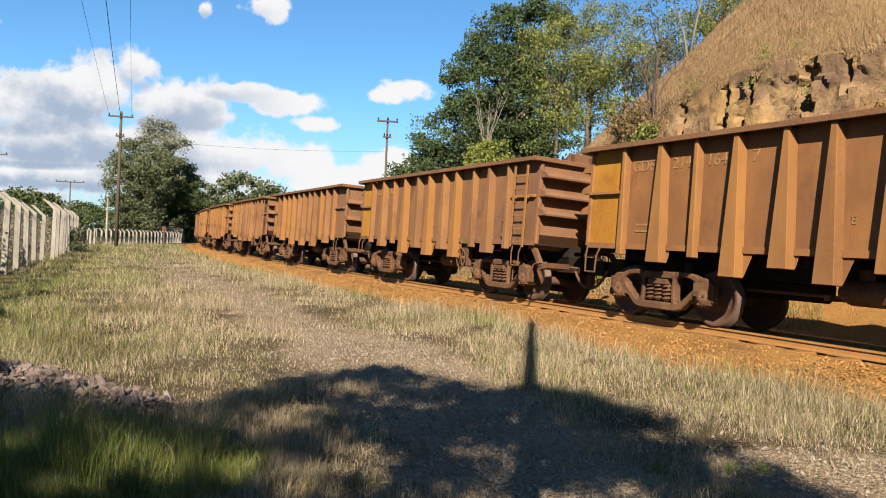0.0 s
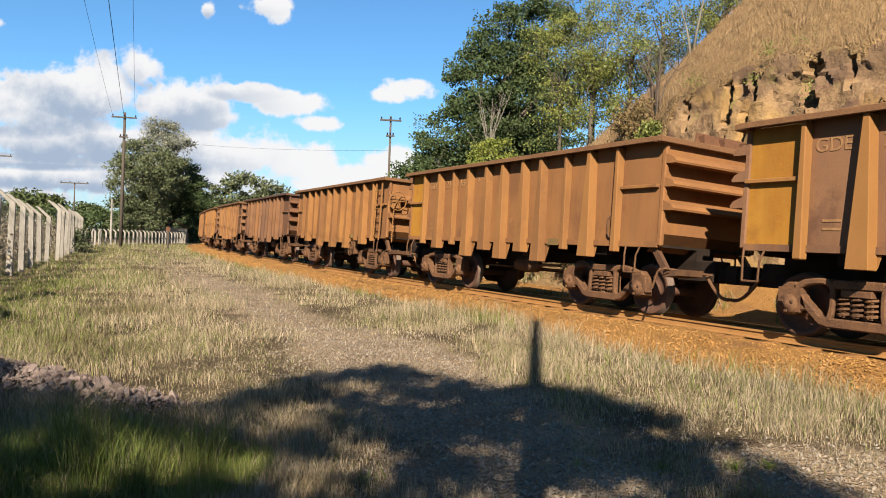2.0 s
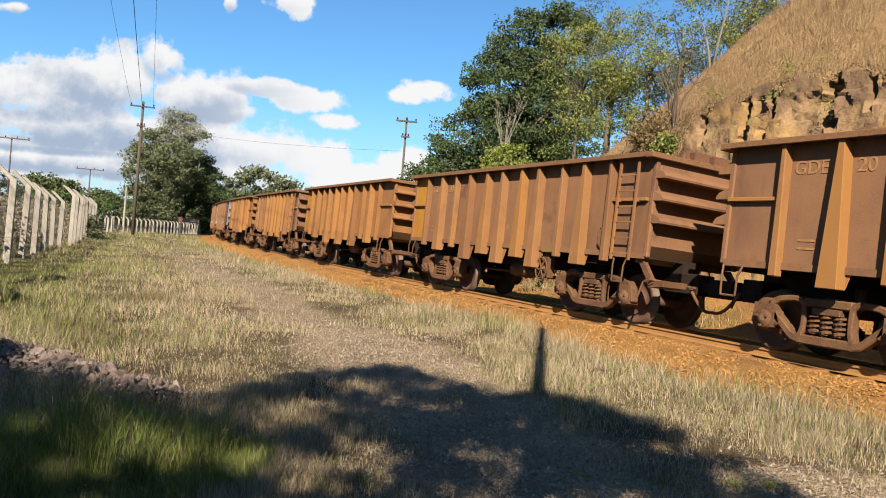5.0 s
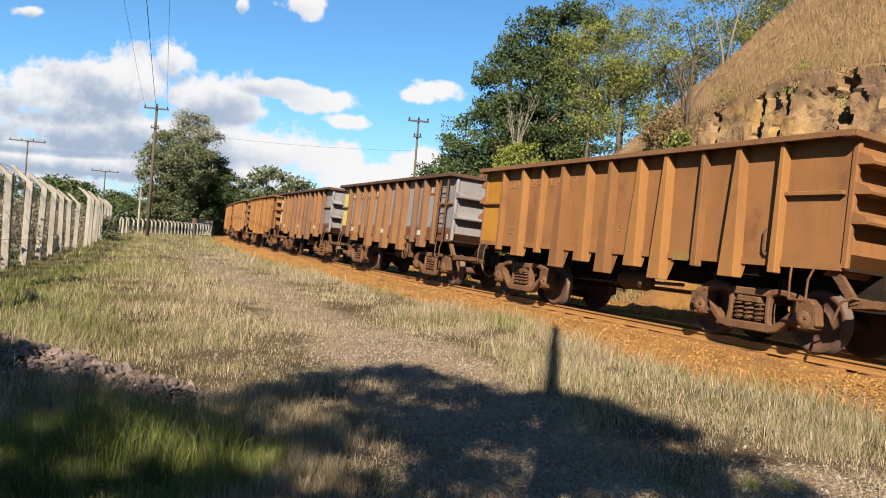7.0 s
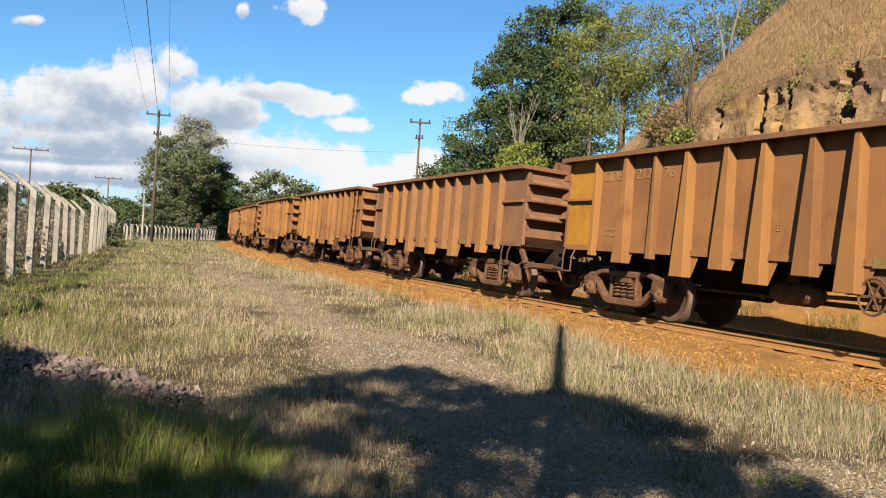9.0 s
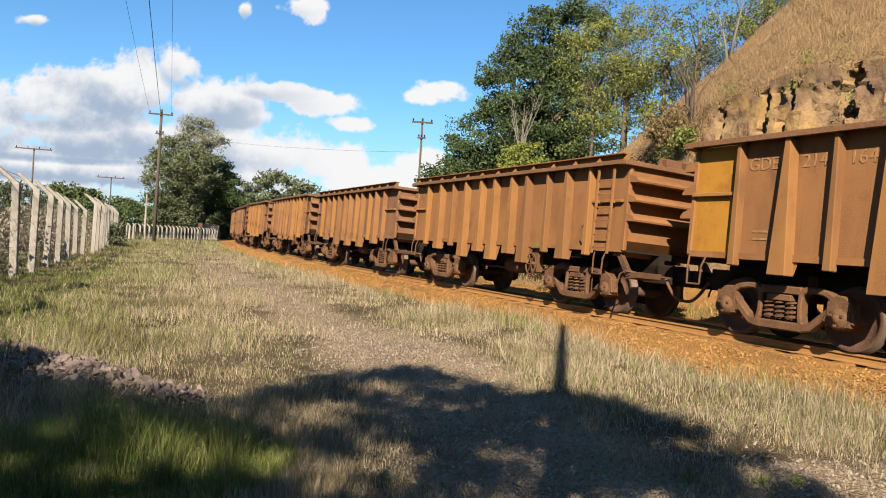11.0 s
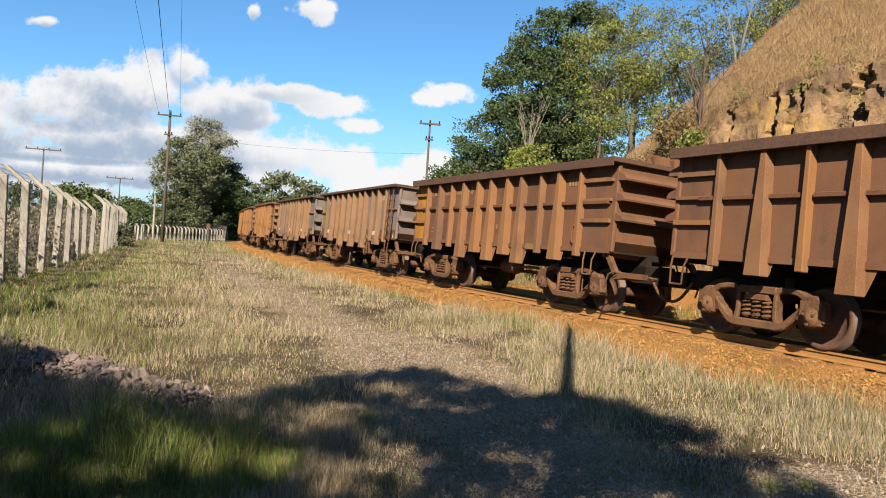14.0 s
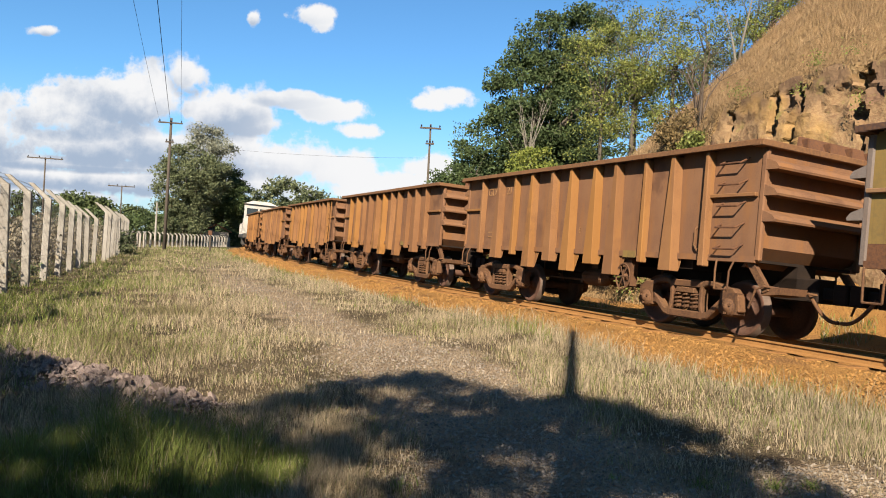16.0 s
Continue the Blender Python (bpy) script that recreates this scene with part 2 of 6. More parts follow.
CABLE = material("black_cable", [(0.03, 0.03, 0.03), (0.045, 0.045, 0.045)], 8, 40, 0.6, 0, 0, 0)
POLE = material("weathered_pole", [(0.13, 0.105, 0.085), (0.095, 0.08, 0.065), (0.17, 0.145, 0.12)], 2, 40, 0.9, 0, 0.3, 0.01, stretch=(6, 6, 0.6))
BARK = material("tree_bark", [(0.20, 0.17, 0.13), (0.13, 0.105, 0.08), (0.25, 0.22, 0.18)], 2, 30, 0.95, 0, 0.6, 0.02, stretch=(3, 3, 0.7))
DARK_LEAF = material("dark_green_leaves", [(0.10, 0.15, 0.062), (0.068, 0.108, 0.048), (0.15, 0.195, 0.075)], 0.5, 3, 0.55, 0, 0, 0, island=0.4, translucent=0.22)
LIGHT_LEAF = material("yellow_green_leaves", [(0.27, 0.315, 0.085), (0.17, 0.215, 0.06), (0.40, 0.41, 0.115)], 0.4, 3, 0.55, 0, 0, 0, island=0.4, translucent=0.3)
BRIGHT_LEAF = material("bright_bush_leaves", [(0.36, 0.42, 0.09), (0.26, 0.33, 0.07), (0.46, 0.48, 0.12)], 0.4, 3, 0.55, 0, 0, 0, island=0.35, translucent=0.35)
MID_LEAF = material("olive_leaves", [(0.175, 0.21, 0.11), (0.115, 0.145, 0.075), (0.27, 0.295, 0.155)], 0.3, 3, 0.6, 0, 0, 0, island=0.4, translucent=0.25)
GREY_LEAF = material("grey_green_leaves", [(0.34, 0.36, 0.27), (0.26, 0.28, 0.20), (0.42, 0.43, 0.34)], 0.3, 3, 0.6, 0, 0, 0, island=0.35, translucent=0.25)
BRUSH = material("dry_brush_leaves", [(0.29, 0.205, 0.095), (0.20, 0.15, 0.07), (0.35, 0.25, 0.115)], 0.4, 3, 0.8, 0, 0, 0, island=0.4, translucent=0.2)
DRY_SCRUB = material("dry_scrub_leaves", [(0.36, 0.31, 0.22), (0.26, 0.22, 0.15), (0.44, 0.39, 0.29)], 0.4, 3, 0.8, 0, 0, 0, island=0.35, translucent=0.2)
DRYGRASS = material("dry_grass_blades", [(0.51, 0.41, 0.265), (0.39, 0.31, 0.19), (0.64, 0.535, 0.375), (0.25, 0.215, 0.115)], 0.9, 5, 0.75, 0, 0, 0, island=0.55, translucent=0.22)
GREENGRASS = material("green_grass_blades", [(0.24, 0.30, 0.07), (0.16, 0.22, 0.05), (0.34, 0.37, 0.11)], 0.8, 5, 0.6, 0, 0, 0, island=0.45, translucent=0.35)
HILLGRASS = material("hill_hay_blades", [(0.46, 0.305, 0.165), (0.33, 0.212, 0.115), (0.55, 0.39, 0.225)], 0.3, 4, 0.85, 0, 0, 0, island=0.22, translucent=0.2)
RUBBLE = material("rubble_stone", [(0.31, 0.235, 0.205), (0.21, 0.145, 0.125), (0.44, 0.37, 0.33)], 3, 30, 0.92, 0, 0.5, 0.012, island=0.35)
GRAVEL = material("gravel_stone", [(0.31, 0.26, 0.205), (0.22, 0.18, 0.14), (0.42, 0.365, 0.295)], 3, 30, 0.92, 0, 0.3, 0.008, island=0.35)
FARGREEN = material("far_wood_leaves", [(0.115, 0.15, 0.06), (0.08, 0.11, 0.045), (0.16, 0.195, 0.08)], 0.2, 2, 0.7, 0, 0, 0, island=0.4, translucent=0.2)

# ================= mesh tools =================


def part(name, bm, mat, parent=None, label="", at=None, smooth=False):
    """One bmesh as ONE mesh object, under a thing or on its own."""
    me = bpy.data.meshes.new(name)
    bm.to_mesh(me)
    bm.free()
    for m in mat if isinstance(mat, (list, tuple)) else [mat]:
        me.materials.append(m)
    if smooth:
        me.shade_smooth()
    ob = new(name, me)
    if parent:
        ob.parent = parent
    if at is not None:
        ob.location = at
    if label:
        ob["label"] = label
    return ob


def numpy_mesh(name, verts, faces, mat, smooth=False):
    me = bpy.data.meshes.new(name)
    me.from_pydata(np.asarray(verts).reshape(-1, 3).tolist(), [], faces if isinstance(faces, list) else faces.tolist())
    for m in mat if isinstance(mat, (list, tuple)) else [mat]:
        me.materials.append(m)
    if smooth:
        me.shade_smooth()
    return new(name, me)


def box(bm, x0, x1, y0, y1, z0, z1, slot=0):
    v = [bm.verts.new(c) for c in ((x0, y0, z0), (x1, y0, z0), (x1, y1, z0), (x0, y1, z0), (x0, y0, z1), (x1, y0, z1), (x1, y1, z1), (x0, y1, z1))]
    for f in ((3, 2, 1, 0), (4, 5, 6, 7), (0, 1, 5, 4), (1, 2, 6, 5), (2, 3, 7, 6), (3, 0, 4, 7)):
        bm.faces.new([v[i] for i in f]).material_index = slot
    return v


def hexa(bm, low, high):
    """A solid between two rings of points of the same count."""
    a, b = [bm.verts.new(p) for p in low], [bm.verts.new(p) for p in high]
    n = len(a)
    bm.faces.new(a[::-1])
    bm.faces.new(b)
    for i in range(n):
        bm.faces.new((a[i], a[(i + 1) % n], b[(i + 1) % n], b[i]))


def prism(bm, outline, y0, y1):
    """A plate with its outline in x and z, from y0 to y1."""
    hexa(bm, [(x, y0, z) for x, z in outline], [(x, y1, z) for x, z in outline])
    bmesh.ops.recalc_face_normals(bm, faces=bm.faces)


def tube(bm, pts, radii, seg=8, caps=True):
    pts = [Vector(p) for p in pts]
    if not isinstance(radii, (list, tuple)):
        radii = [radii] * len(pts)
    rings = []
    for i, p in enumerate(pts):
        d = (pts[min(i + 1, len(pts) - 1)] - pts[max(i - 1, 0)]).normalized()
        a = d.orthogonal().normalized() if i == 0 else (a - d * a.dot(d)).normalized()
        b = d.cross(a)
        rings.append([bm.verts.new(p + (a * math.cos(k * 2 * math.pi / seg) + b * math.sin(k * 2 * math.pi / seg)) * radii[i]) for k in range(seg)])
    for r, q in zip(rings, rings[1:]):
        for k in range(seg):
            bm.faces.new((r[k], r[(k + 1) % seg], q[(k + 1) % seg], q[k]))
    if caps:
        bm.faces.new(rings[0][::-1])
        bm.faces.new(rings[-1])


def lathe(bm, profile, seg=28, slots=None):
    """Turned about the y axis: profile of (y, radius)."""
    rings = [[bm.verts.new((r * math.cos(k * 2 * math.pi / seg), y, r * math.sin(k * 2 * math.pi / seg))) for k in range(seg)] for y, r in profile]
    for i, (r, q) in enumerate(zip(rings, rings[1:])):
        for k in range(seg):
            f = bm.faces.new((r[k], q[k], q[(k + 1) % seg], r[(k + 1) % seg]))
            f.material_index = slots[i] if slots else 0
            f.smooth = True
    return rings


def bevel(bm, w, seg=1):
    bmesh.ops.bevel(bm, geom=bm.edges[:], offset=w, segments=seg, affect="EDGES", clamp_overlap=True)


# ================= the line of the track =================
RAIL_Z = 0.33
CANT = radians(2.48)
STEP = 1.0


def make_track():
    """Centre line by distance: a long bend that tightens away from the camera."""
    rows = {}
    x, y, th = 5.385, 10.582, radians(29.13)
    rows[0] = (x, y, th)
    for i in range(1, 420):
        s = i - 0.5
        th2 = th - (0.00138 + 0.000035 * min(s, 85.0)) * STEP
        m = (th + th2) / 2
        x, y, th = x - math.sin(m) * STEP, y + math.cos(m) * STEP, th2
        rows[i] = (x, y, th)
    x, y, th = rows[0]
    for i in range(1, 360):
        th2 = th + 0.0008 * STEP
        m = (th + th2) / 2
        x, y, th = x + math.sin(m) * STEP, y - math.cos(m) * STEP, th2
        rows[-i] = (x, y, th)
    keys = sorted(rows)
    return np.array(keys, float), np.array([rows[k] for k in keys])


TRACK_S, TRACK_P = make_track()


def track(s):
    return tuple(float(np.interp(s, TRACK_S, TRACK_P[:, k])) for k in range(3))


def beside(s, d, z=0.0):
    """World place at distance s along the track and d metres beyond it (negative: the camera's side)."""
    x, y, th = track(s)
    return Vector((x + d * math.cos(th), y + d * math.sin(th), z))


def on_track(s, d, z):
    """As beside, in the canted plane of the rails; z above the rails."""
    return beside(s, d * math.cos(CANT) + z * math.sin(CANT), RAIL_Z + z * math.cos(CANT) - d * math.sin(CANT))


def track_offsets(px, py):
    """Distance along and beside the track, for arrays of world places."""
    sel = (TRACK_S > -120) & (TRACK_S < 260)
    S, P = TRACK_S[sel][::2], TRACK_P[sel][::2]
    d2 = (px[:, None] - P[None, :, 0]) ** 2 + (py[:, None] - P[None, :, 1]) ** 2
    i = d2.argmin(1)
    q = P[i]
    dx, dy = px - q[:, 0], py - q[:, 1]
    d = dx * np.cos(q[:, 2]) + dy * np.sin(q[:, 2])
    s = S[i] - dx * np.sin(q[:, 2]) + dy * np.cos(q[:, 2])
    return s, d


# ================= ground =================
ROAD = [(1.3, -30), (1.2, 2), (0.5, 5.8), (-0.5, 8.6), (-2.5, 12.6), (-5.7, 19), (-10, 28), (-17, 44), (-24, 62), (-30, 85)]


def road_distance(px, py):
    best = np.full(px.shape, 1e9)
    for (x0, y0), (x1, y1) in zip(ROAD, ROAD[1:]):
        t = np.clip(((px - x0) * (x1 - x0) + (py - y0) * (y1 - y0)) / ((x1 - x0) ** 2 + (y1 - y0) ** 2), 0, 1)
        best = np.minimum(best, np.hypot(px - x0 - t * (x1 - x0), py - y0 - t * (y1 - y0)))
    return best


def wave(px, py, f, seed):
    """Cheap smooth noise from summed sines, about -1 to 1."""
    r = np.random.RandomState(seed)
    v = np.zeros_like(px)
    for _ in range(6):
        a, w, ph = r.rand() * 6.28, f * (0.5 + 1.3 * r.rand()), r.rand() * 6.28
        v += np.sin((px * np.cos(a) + py * np.sin(a)) * w + ph)
    return v / 3.0


def dirt_amount(px, py):
    """How bare the ground is: the cart track, with patches of grass."""
    w = road_distance(px, py) + 0.35 * wave(px, py, 1.1, 3) + 0.22 * wave(px, py, 3.3, 4)
    far = np.clip(1.25 - (py - 14) / 26, 0.35, 1.0)
    near = np.hypot((px - 2.6) / 1.5, (py - 4.9) / 0.9) + 0.25 * wave(px, py, 2.4, 6)
    return np.maximum(np.clip((1.65 - w) / 1.3, 0, 1) * far, np.clip((1.2 - near) / 0.6, 0, 0.9))


def ground_height(px, py):
    z = 0.035 * wave(px, py, 0.9, 1) + 0.02 * wave(px, py, 2.7, 2)
    return z * np.clip(1.5 - np.hypot(px, py) / 60, 0, 1) - 0.04 * dirt_amount(px, py)


def soil_colours(g, vec, tc, col):
    dirt = g.add("ShaderNodeAttribute")
    dirt.attribute_name = "dirt"
    ragged = g.math("ADD", dirt.outputs["Fac"], g.math("MULTIPLY", g.math("SUBTRACT", g.noise(vec, 2.6, 6.0, 0.65), 0.5), 0.9))
    bare = g.mix(g.ramp(g.noise(vec, 1.3, 5.0), 0.4, 0.62), (0.25, 0.185, 0.118), (0.165, 0.118, 0.074))
    bare = g.mix(g.math("MULTIPLY", g.ramp(g.noise(vec, 55.0, 4.0, 0.7), 0.48, 0.6), 0.8), bare, (0.245, 0.195, 0.14))
    col = g.mix(g.ramp(ragged, 0.3, 0.75), col, bare)
    wet = g.add("ShaderNodeAttribute")
    wet.attribute_name = "damp"
    damp = g.ramp(g.math("ADD", g.math("ADD", g.noise(vec, 0.55, 5.0, 0.6), g.math("MULTIPLY", wet.outputs["Fac"], 0.22)), g.math("MULTIPLY", g.noise(vec, 7.0, 4.0), 0.05)), 0.64, 0.74)
    return g.mix(g.math("MULTIPLY", damp, 0.75), col, (0.058, 0.038, 0.027))


SOIL = material("grassy_soil", [(0.20, 0.148, 0.086), (0.135, 0.102, 0.06), (0.26, 0.205, 0.12), (0.11, 0.084, 0.05)], 1.1, 28, 0.95, 0, 0.9, 0.05, extra=soil_colours)


def make_ground():
    def axis(knots):
        out = []
        for a, b, step in knots:
            out += list(np.arange(a, b, step))
        return np.array(out + [knots[-1][1]])
    xs = axis([(-2400, -400, 400), (-400, -60, 34), (-60, -12, 1.5), (-12, 9, 0.25), (9, 40, 1.5), (40, 400, 40), (400, 2400, 400)])
    ys = axis([(-2400, -400, 400), (-400, -20, 38), (-20, 2, 1.1), (2, 26, 0.25), (26, 80, 1.5), (80, 400, 32), (400, 2400, 400)])
    X, Y = np.meshgrid(xs, ys)
    px, py = X.ravel(), Y.ravel()
    z = ground_height(px, py)
    n, m = len(xs), len(ys)
    idx = np.arange(n * m).reshape(m, n)
    faces = np.stack([idx[:-1, :-1], idx[:-1, 1:], idx[1:, 1:], idx[1:, :-1]], -1).reshape(-1, 4)
    ob = numpy_mesh("ground", np.stack([px, py, z], 1), faces, SOIL, True)
    at = ob.data.attributes.new("dirt", "FLOAT", "POINT")
    at.data.foreach_set("value", dirt_amount(px, py).astype(np.float32))
    wet = np.maximum(1.3 - np.hypot((px + 0.2) / 1.7, (py - 10.4) / 0.9), 1.3 - np.hypot((px + 9.7) / 1.6, (py - 26.5) / 1.6))
    at = ob.data.attributes.new("damp", "FLOAT", "POINT")
    at.data.foreach_set("value", np.clip(wet, 0, 1).astype(np.float32))
    tagged(ob, "dry grassy verge with a bare stony cart track", "ground", kind="structure")


make_ground()


def strip(name, rows, mat, s0, s1, step, kind_label, jitter=0.0, canted=False):
    """A long strip along the track: rows of (d, z)."""
    r = np.random.RandomState(5)
    ss = np.arange(s0, s1 + 0.01, step)
    v = []
    for s in ss:
        for k, (d, z) in enumerate(rows):
            j = jitter if 0 < k < len(rows) - 1 else jitter * 0.4
            p = on_track(s, d, z) if canted else beside(s, d + r.normal() * j * 2, z + r.normal() * j)
            v.append(p[:])
    m = len(rows)
    faces = [(i * m + k, i * m + k + 1, (i + 1) * m + k + 1, (i + 1) * m + k) for i in range(len(ss) - 1) for k in range(m - 1)]
    ob = numpy_mesh(name, np.array(v), faces, mat, True)
    tagged(ob, kind_label, name.replace("_", " "), kind="structure")
    return ob


bed = RAIL_Z - 0.15
strip("ballast", [(-2.9, -0.12), (-2.3, 0.02), (-1.9, 0.10), (-1.45, 0.17), (-1.1, bed + 0.03), (-0.75, bed + 0.03), (-0.3, bed), (0.3, bed), (0.75, bed - 0.03), (1.2, bed - 0.05), (1.6, 0.10), (2.4, 0.05), (3.2, 0.05), (4.2, 0.07), (5.1, 0.12)],
      BALLAST, -60, 400, 0.5, "orange ore-dusted stone ballast under the rails", 0.018)


strip("ore_bank", [(3.3, 0.03), (3.9, 0.20), (4.4, 0.42), (4.9, 0.75), (5.25, 1.2)], BALLAST, -60, 9, 0.5, "bank of orange ore dust at the foot of the cutting", 0.03)


def make_rails():
    for side in (-1, 1):
        d0 = side * 0.535
        prof = [(-0.065, -0.135), (0.065, -0.135), (0.065, -0.122), (0.010, -0.105), (0.010, -0.042), (0.034, -0.034), (0.034, -0.004), (-0.034, -0.004), (-0.034, -0.034), (-0.010, -0.042), (-0.010, -0.105), (-0.065, -0.122)]
        ss = list(np.arange(-340, -40, 6.0)) + list(np.arange(-40, 140, 2.0)) + list(np.arange(140, 412, 4.0))
        v, f, n = [], [], len(prof)
        for s in ss:
            v += [on_track(s, d0 + a, b)[:] for a, b in prof]
        for i in range(len(ss) - 1):
            f += [(i * n + k, i * n + (k + 1) % n, (i + 1) * n + (k + 1) % n, (i + 1) * n + k) for k in range(n)]
        ob = numpy_mesh("rail", np.array(v), f, [RAIL, RAILTOP])
        for p in ob.data.polygons:
            p.material_index = 1 if p.index % n == 6 else 0
        tagged(ob, "rusty steel rail with a worn bright top", "rail", "rails of the track", "structure")


make_rails()


# ================= hillside with the rock cutting =================
def strata(g, vec, tc, col):
    """Darker weathered beds along the top of the cut, ochre below, a little moss."""
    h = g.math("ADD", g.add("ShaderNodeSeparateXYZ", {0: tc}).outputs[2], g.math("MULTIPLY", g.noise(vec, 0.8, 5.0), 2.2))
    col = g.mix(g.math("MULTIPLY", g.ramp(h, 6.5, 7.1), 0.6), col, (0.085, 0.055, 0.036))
    col = g.mix(g.math("MULTIPLY", g.ramp(g.noise(vec, 0.6, 4.0), 0.55, 0.68), 0.5), col, (0.235, 0.145, 0.05))
    runs = g.ramp(g.noise(g.scaled(vec, (2.6, 2.6, 0.5)), 1.0, 6.0, 0.65), 0.56, 0.68)
    col = g.mix(g.math("MULTIPLY", runs, 0.55), col, (0.10, 0.062, 0.035))
    return g.mix(g.math("MULTIPLY", g.ramp(g.noise(vec, 1.4, 6.0, 0.7), 0.56, 0.68), 0.7), col, (0.125, 0.11, 0.035))


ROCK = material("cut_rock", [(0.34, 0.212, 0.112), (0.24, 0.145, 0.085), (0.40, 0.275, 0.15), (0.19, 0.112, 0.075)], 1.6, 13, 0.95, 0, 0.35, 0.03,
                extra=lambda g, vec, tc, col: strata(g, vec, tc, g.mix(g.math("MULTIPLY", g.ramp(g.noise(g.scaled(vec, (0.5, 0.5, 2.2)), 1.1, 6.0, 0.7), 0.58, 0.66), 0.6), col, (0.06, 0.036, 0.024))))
HAY = material("hay_slope", [(0.42, 0.27, 0.13), (0.32, 0.20, 0.095), (0.48, 0.33, 0.17), (0.27, 0.17, 0.085)], 0.45, 14, 0.95, 0, 0.9, 0.06)


def crest(s):
    return np.interp(s, [-200, -10, 6, 12, 16, 18, 21, 24, 30, 40], [36, 32, 26, 14.2, 11.6, 10.4, 8.0, 5.2, 1.6, -0.2])


def cliff(s):
    return np.interp(s, [-200, 0, 2.4, 5.8, 8.2, 9.5, 14, 20, 26, 32], [6.3, 6.2, 6.1, 6.4, 6.0, 5.8, 5.6, 3.8, 1.2, 0.0])


def hill_height(s, d):
    """Height of the hillside at s along and d beyond the track."""
    face = np.interp(s, [-200, 9, 13, 20, 40], [1.1, 1.1, 3.0, 4.5, 5.0])
    c = cliff(s)
    t = np.clip((d - 5.0) / face, 0, 1)
    z = c * np.where(s < 11, t ** 0.8, t) + 0.92 * np.maximum(d - 5.0 - face, 0)
    top = crest(s)
    k = 1.2
    z = np.where(z > top - k, top - k + k * (1 - np.exp(-np.maximum(z - top + k, 0) / k)), z)
    return z


def make_hill():
    ss = np.concatenate([np.arange(-90, -6, 3.0), np.arange(-6, 1, 0.16), np.arange(1, 11, 0.07), np.arange(11, 14, 0.16), np.arange(14, 46, 0.6)])
    dd = np.concatenate([[4.2, 4.7], np.linspace(5.0, 6.3, 72), np.arange(6.5, 26, 0.5), np.arange(26, 80, 4.0)])
    P = np.array([track(s) for s in ss])
    S, D = np.meshgrid(ss, dd, indexing="ij")
    X = P[:, None, 0] + D * np.cos(P[:, None, 2])
    Y = P[:, None, 1] + D * np.sin(P[:, None, 2])
    Z = hill_height(S, D) - 0.25 * (D < 4.6)
    on_face = (D > 4.9) & (D < 6.12 + 0.08 * np.sin(S * 5.0)) & (S < 9.3 + 0.5 * np.sin(D * 9.0))
    # relief of the cut: jointed faces, ledges, and deep clefts (along the track, half-width, depth, height from, to)
    clefts = [(8.45, 0.15, 0.9, 4.8, 5.9), (6.95, 0.2, 1.0, 3.5, 6.1), (6.6, 0.32, 0.6, 5.4, 6.05), (6.25, 0.18, 1.0, 3.5, 6.1), (4.5, 0.36, 1.2, 4.9, 6.3), (4.38, 0.1, 0.8, 3.5, 5.4),
              (3.6, 0.11, 0.8, 5.2, 6.1), (2.6, 0.14, 0.8, 4.0, 6.2), (1.2, 0.13, 0.8, 4.0, 6.2), (-0.6, 0.18, 0.9, 4.0, 6.2), (-2.5, 0.15, 0.8, 4.0, 6.2)]
    out = np.zeros_like(X)
    for i in range(S.shape[0]):
        for j in range(S.shape[1]):
            if on_face[i, j]:
                sv, zv, dv = S[i, j], Z[i, j], D[i, j]
                p = Vector((sv * 0.75, zv, 3.0))
                warp = noise.noise(p * 1.7) * 0.5
                joint = noise.cell(Vector((sv * 0.9 + warp, zv * 0.35 + warp, 3.0))) - 0.5
                ledge = noise.cell(Vector((sv * 2.1 + warp * 2, zv * 2.6 + noise.noise(p * 2.7) * 0.8, 8.0))) - 0.5
                rough = noise.fractal(p * 2.2, 0.8, 2.1, 6)
                o = 0.07 * joint + 0.03 * ledge + 0.10 * rough
                for s0, w, deep, za, zb in clefts:
                    off = (sv - s0 - 0.22 * noise.noise(Vector((zv * 1.6, s0, 2.0))) - 0.06 * noise.noise(Vector((zv * 6.0, s0, 4.0)))) / (w * (0.35 + 0.75 * abs(noise.noise(Vector((zv * 2.5, s0, 9.0))))))
                    if abs(off) < 1.6:
                        o -= 0.5 * deep * max(0.0, 1 - (off * 0.9) ** 4) * min(1.0, max(0.0, (zv - za) * 5)) * min(1.0, max(0.0, (zb - zv) * 7))
                edge = min(1.0, (dv - 4.9) * 4, (6.12 - dv) * 7)
                out[i, j] = o * max(edge, 0)
            elif D[i, j] > 6:
                Z[i, j] += 0.28 * noise.fractal(Vector((X[i, j] * 0.5, Y[i, j] * 0.5, 0)), 1.0, 2.0, 4)
    X = X - out * np.cos(P[:, None, 2])
    Y = Y - out * np.sin(P[:, None, 2])
    n, m = S.shape
    idx = np.arange(n * m).reshape(n, m)
    faces = np.stack([idx[:-1, :-1], idx[1:, :-1], idx[1:, 1:], idx[:-1, 1:]], -1).reshape(-1, 4)
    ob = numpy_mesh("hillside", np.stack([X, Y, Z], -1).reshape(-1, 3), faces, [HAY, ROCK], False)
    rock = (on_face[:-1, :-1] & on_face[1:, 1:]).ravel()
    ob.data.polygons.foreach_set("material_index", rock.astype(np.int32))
    ob.data.shade_smooth()
    ob.data.set_sharp_from_angle(angle=radians(35))
    tagged(ob, "steep hillside of dry hay-coloured grass above a bare rock cutting", "hill", kind="structure")


make_hill()


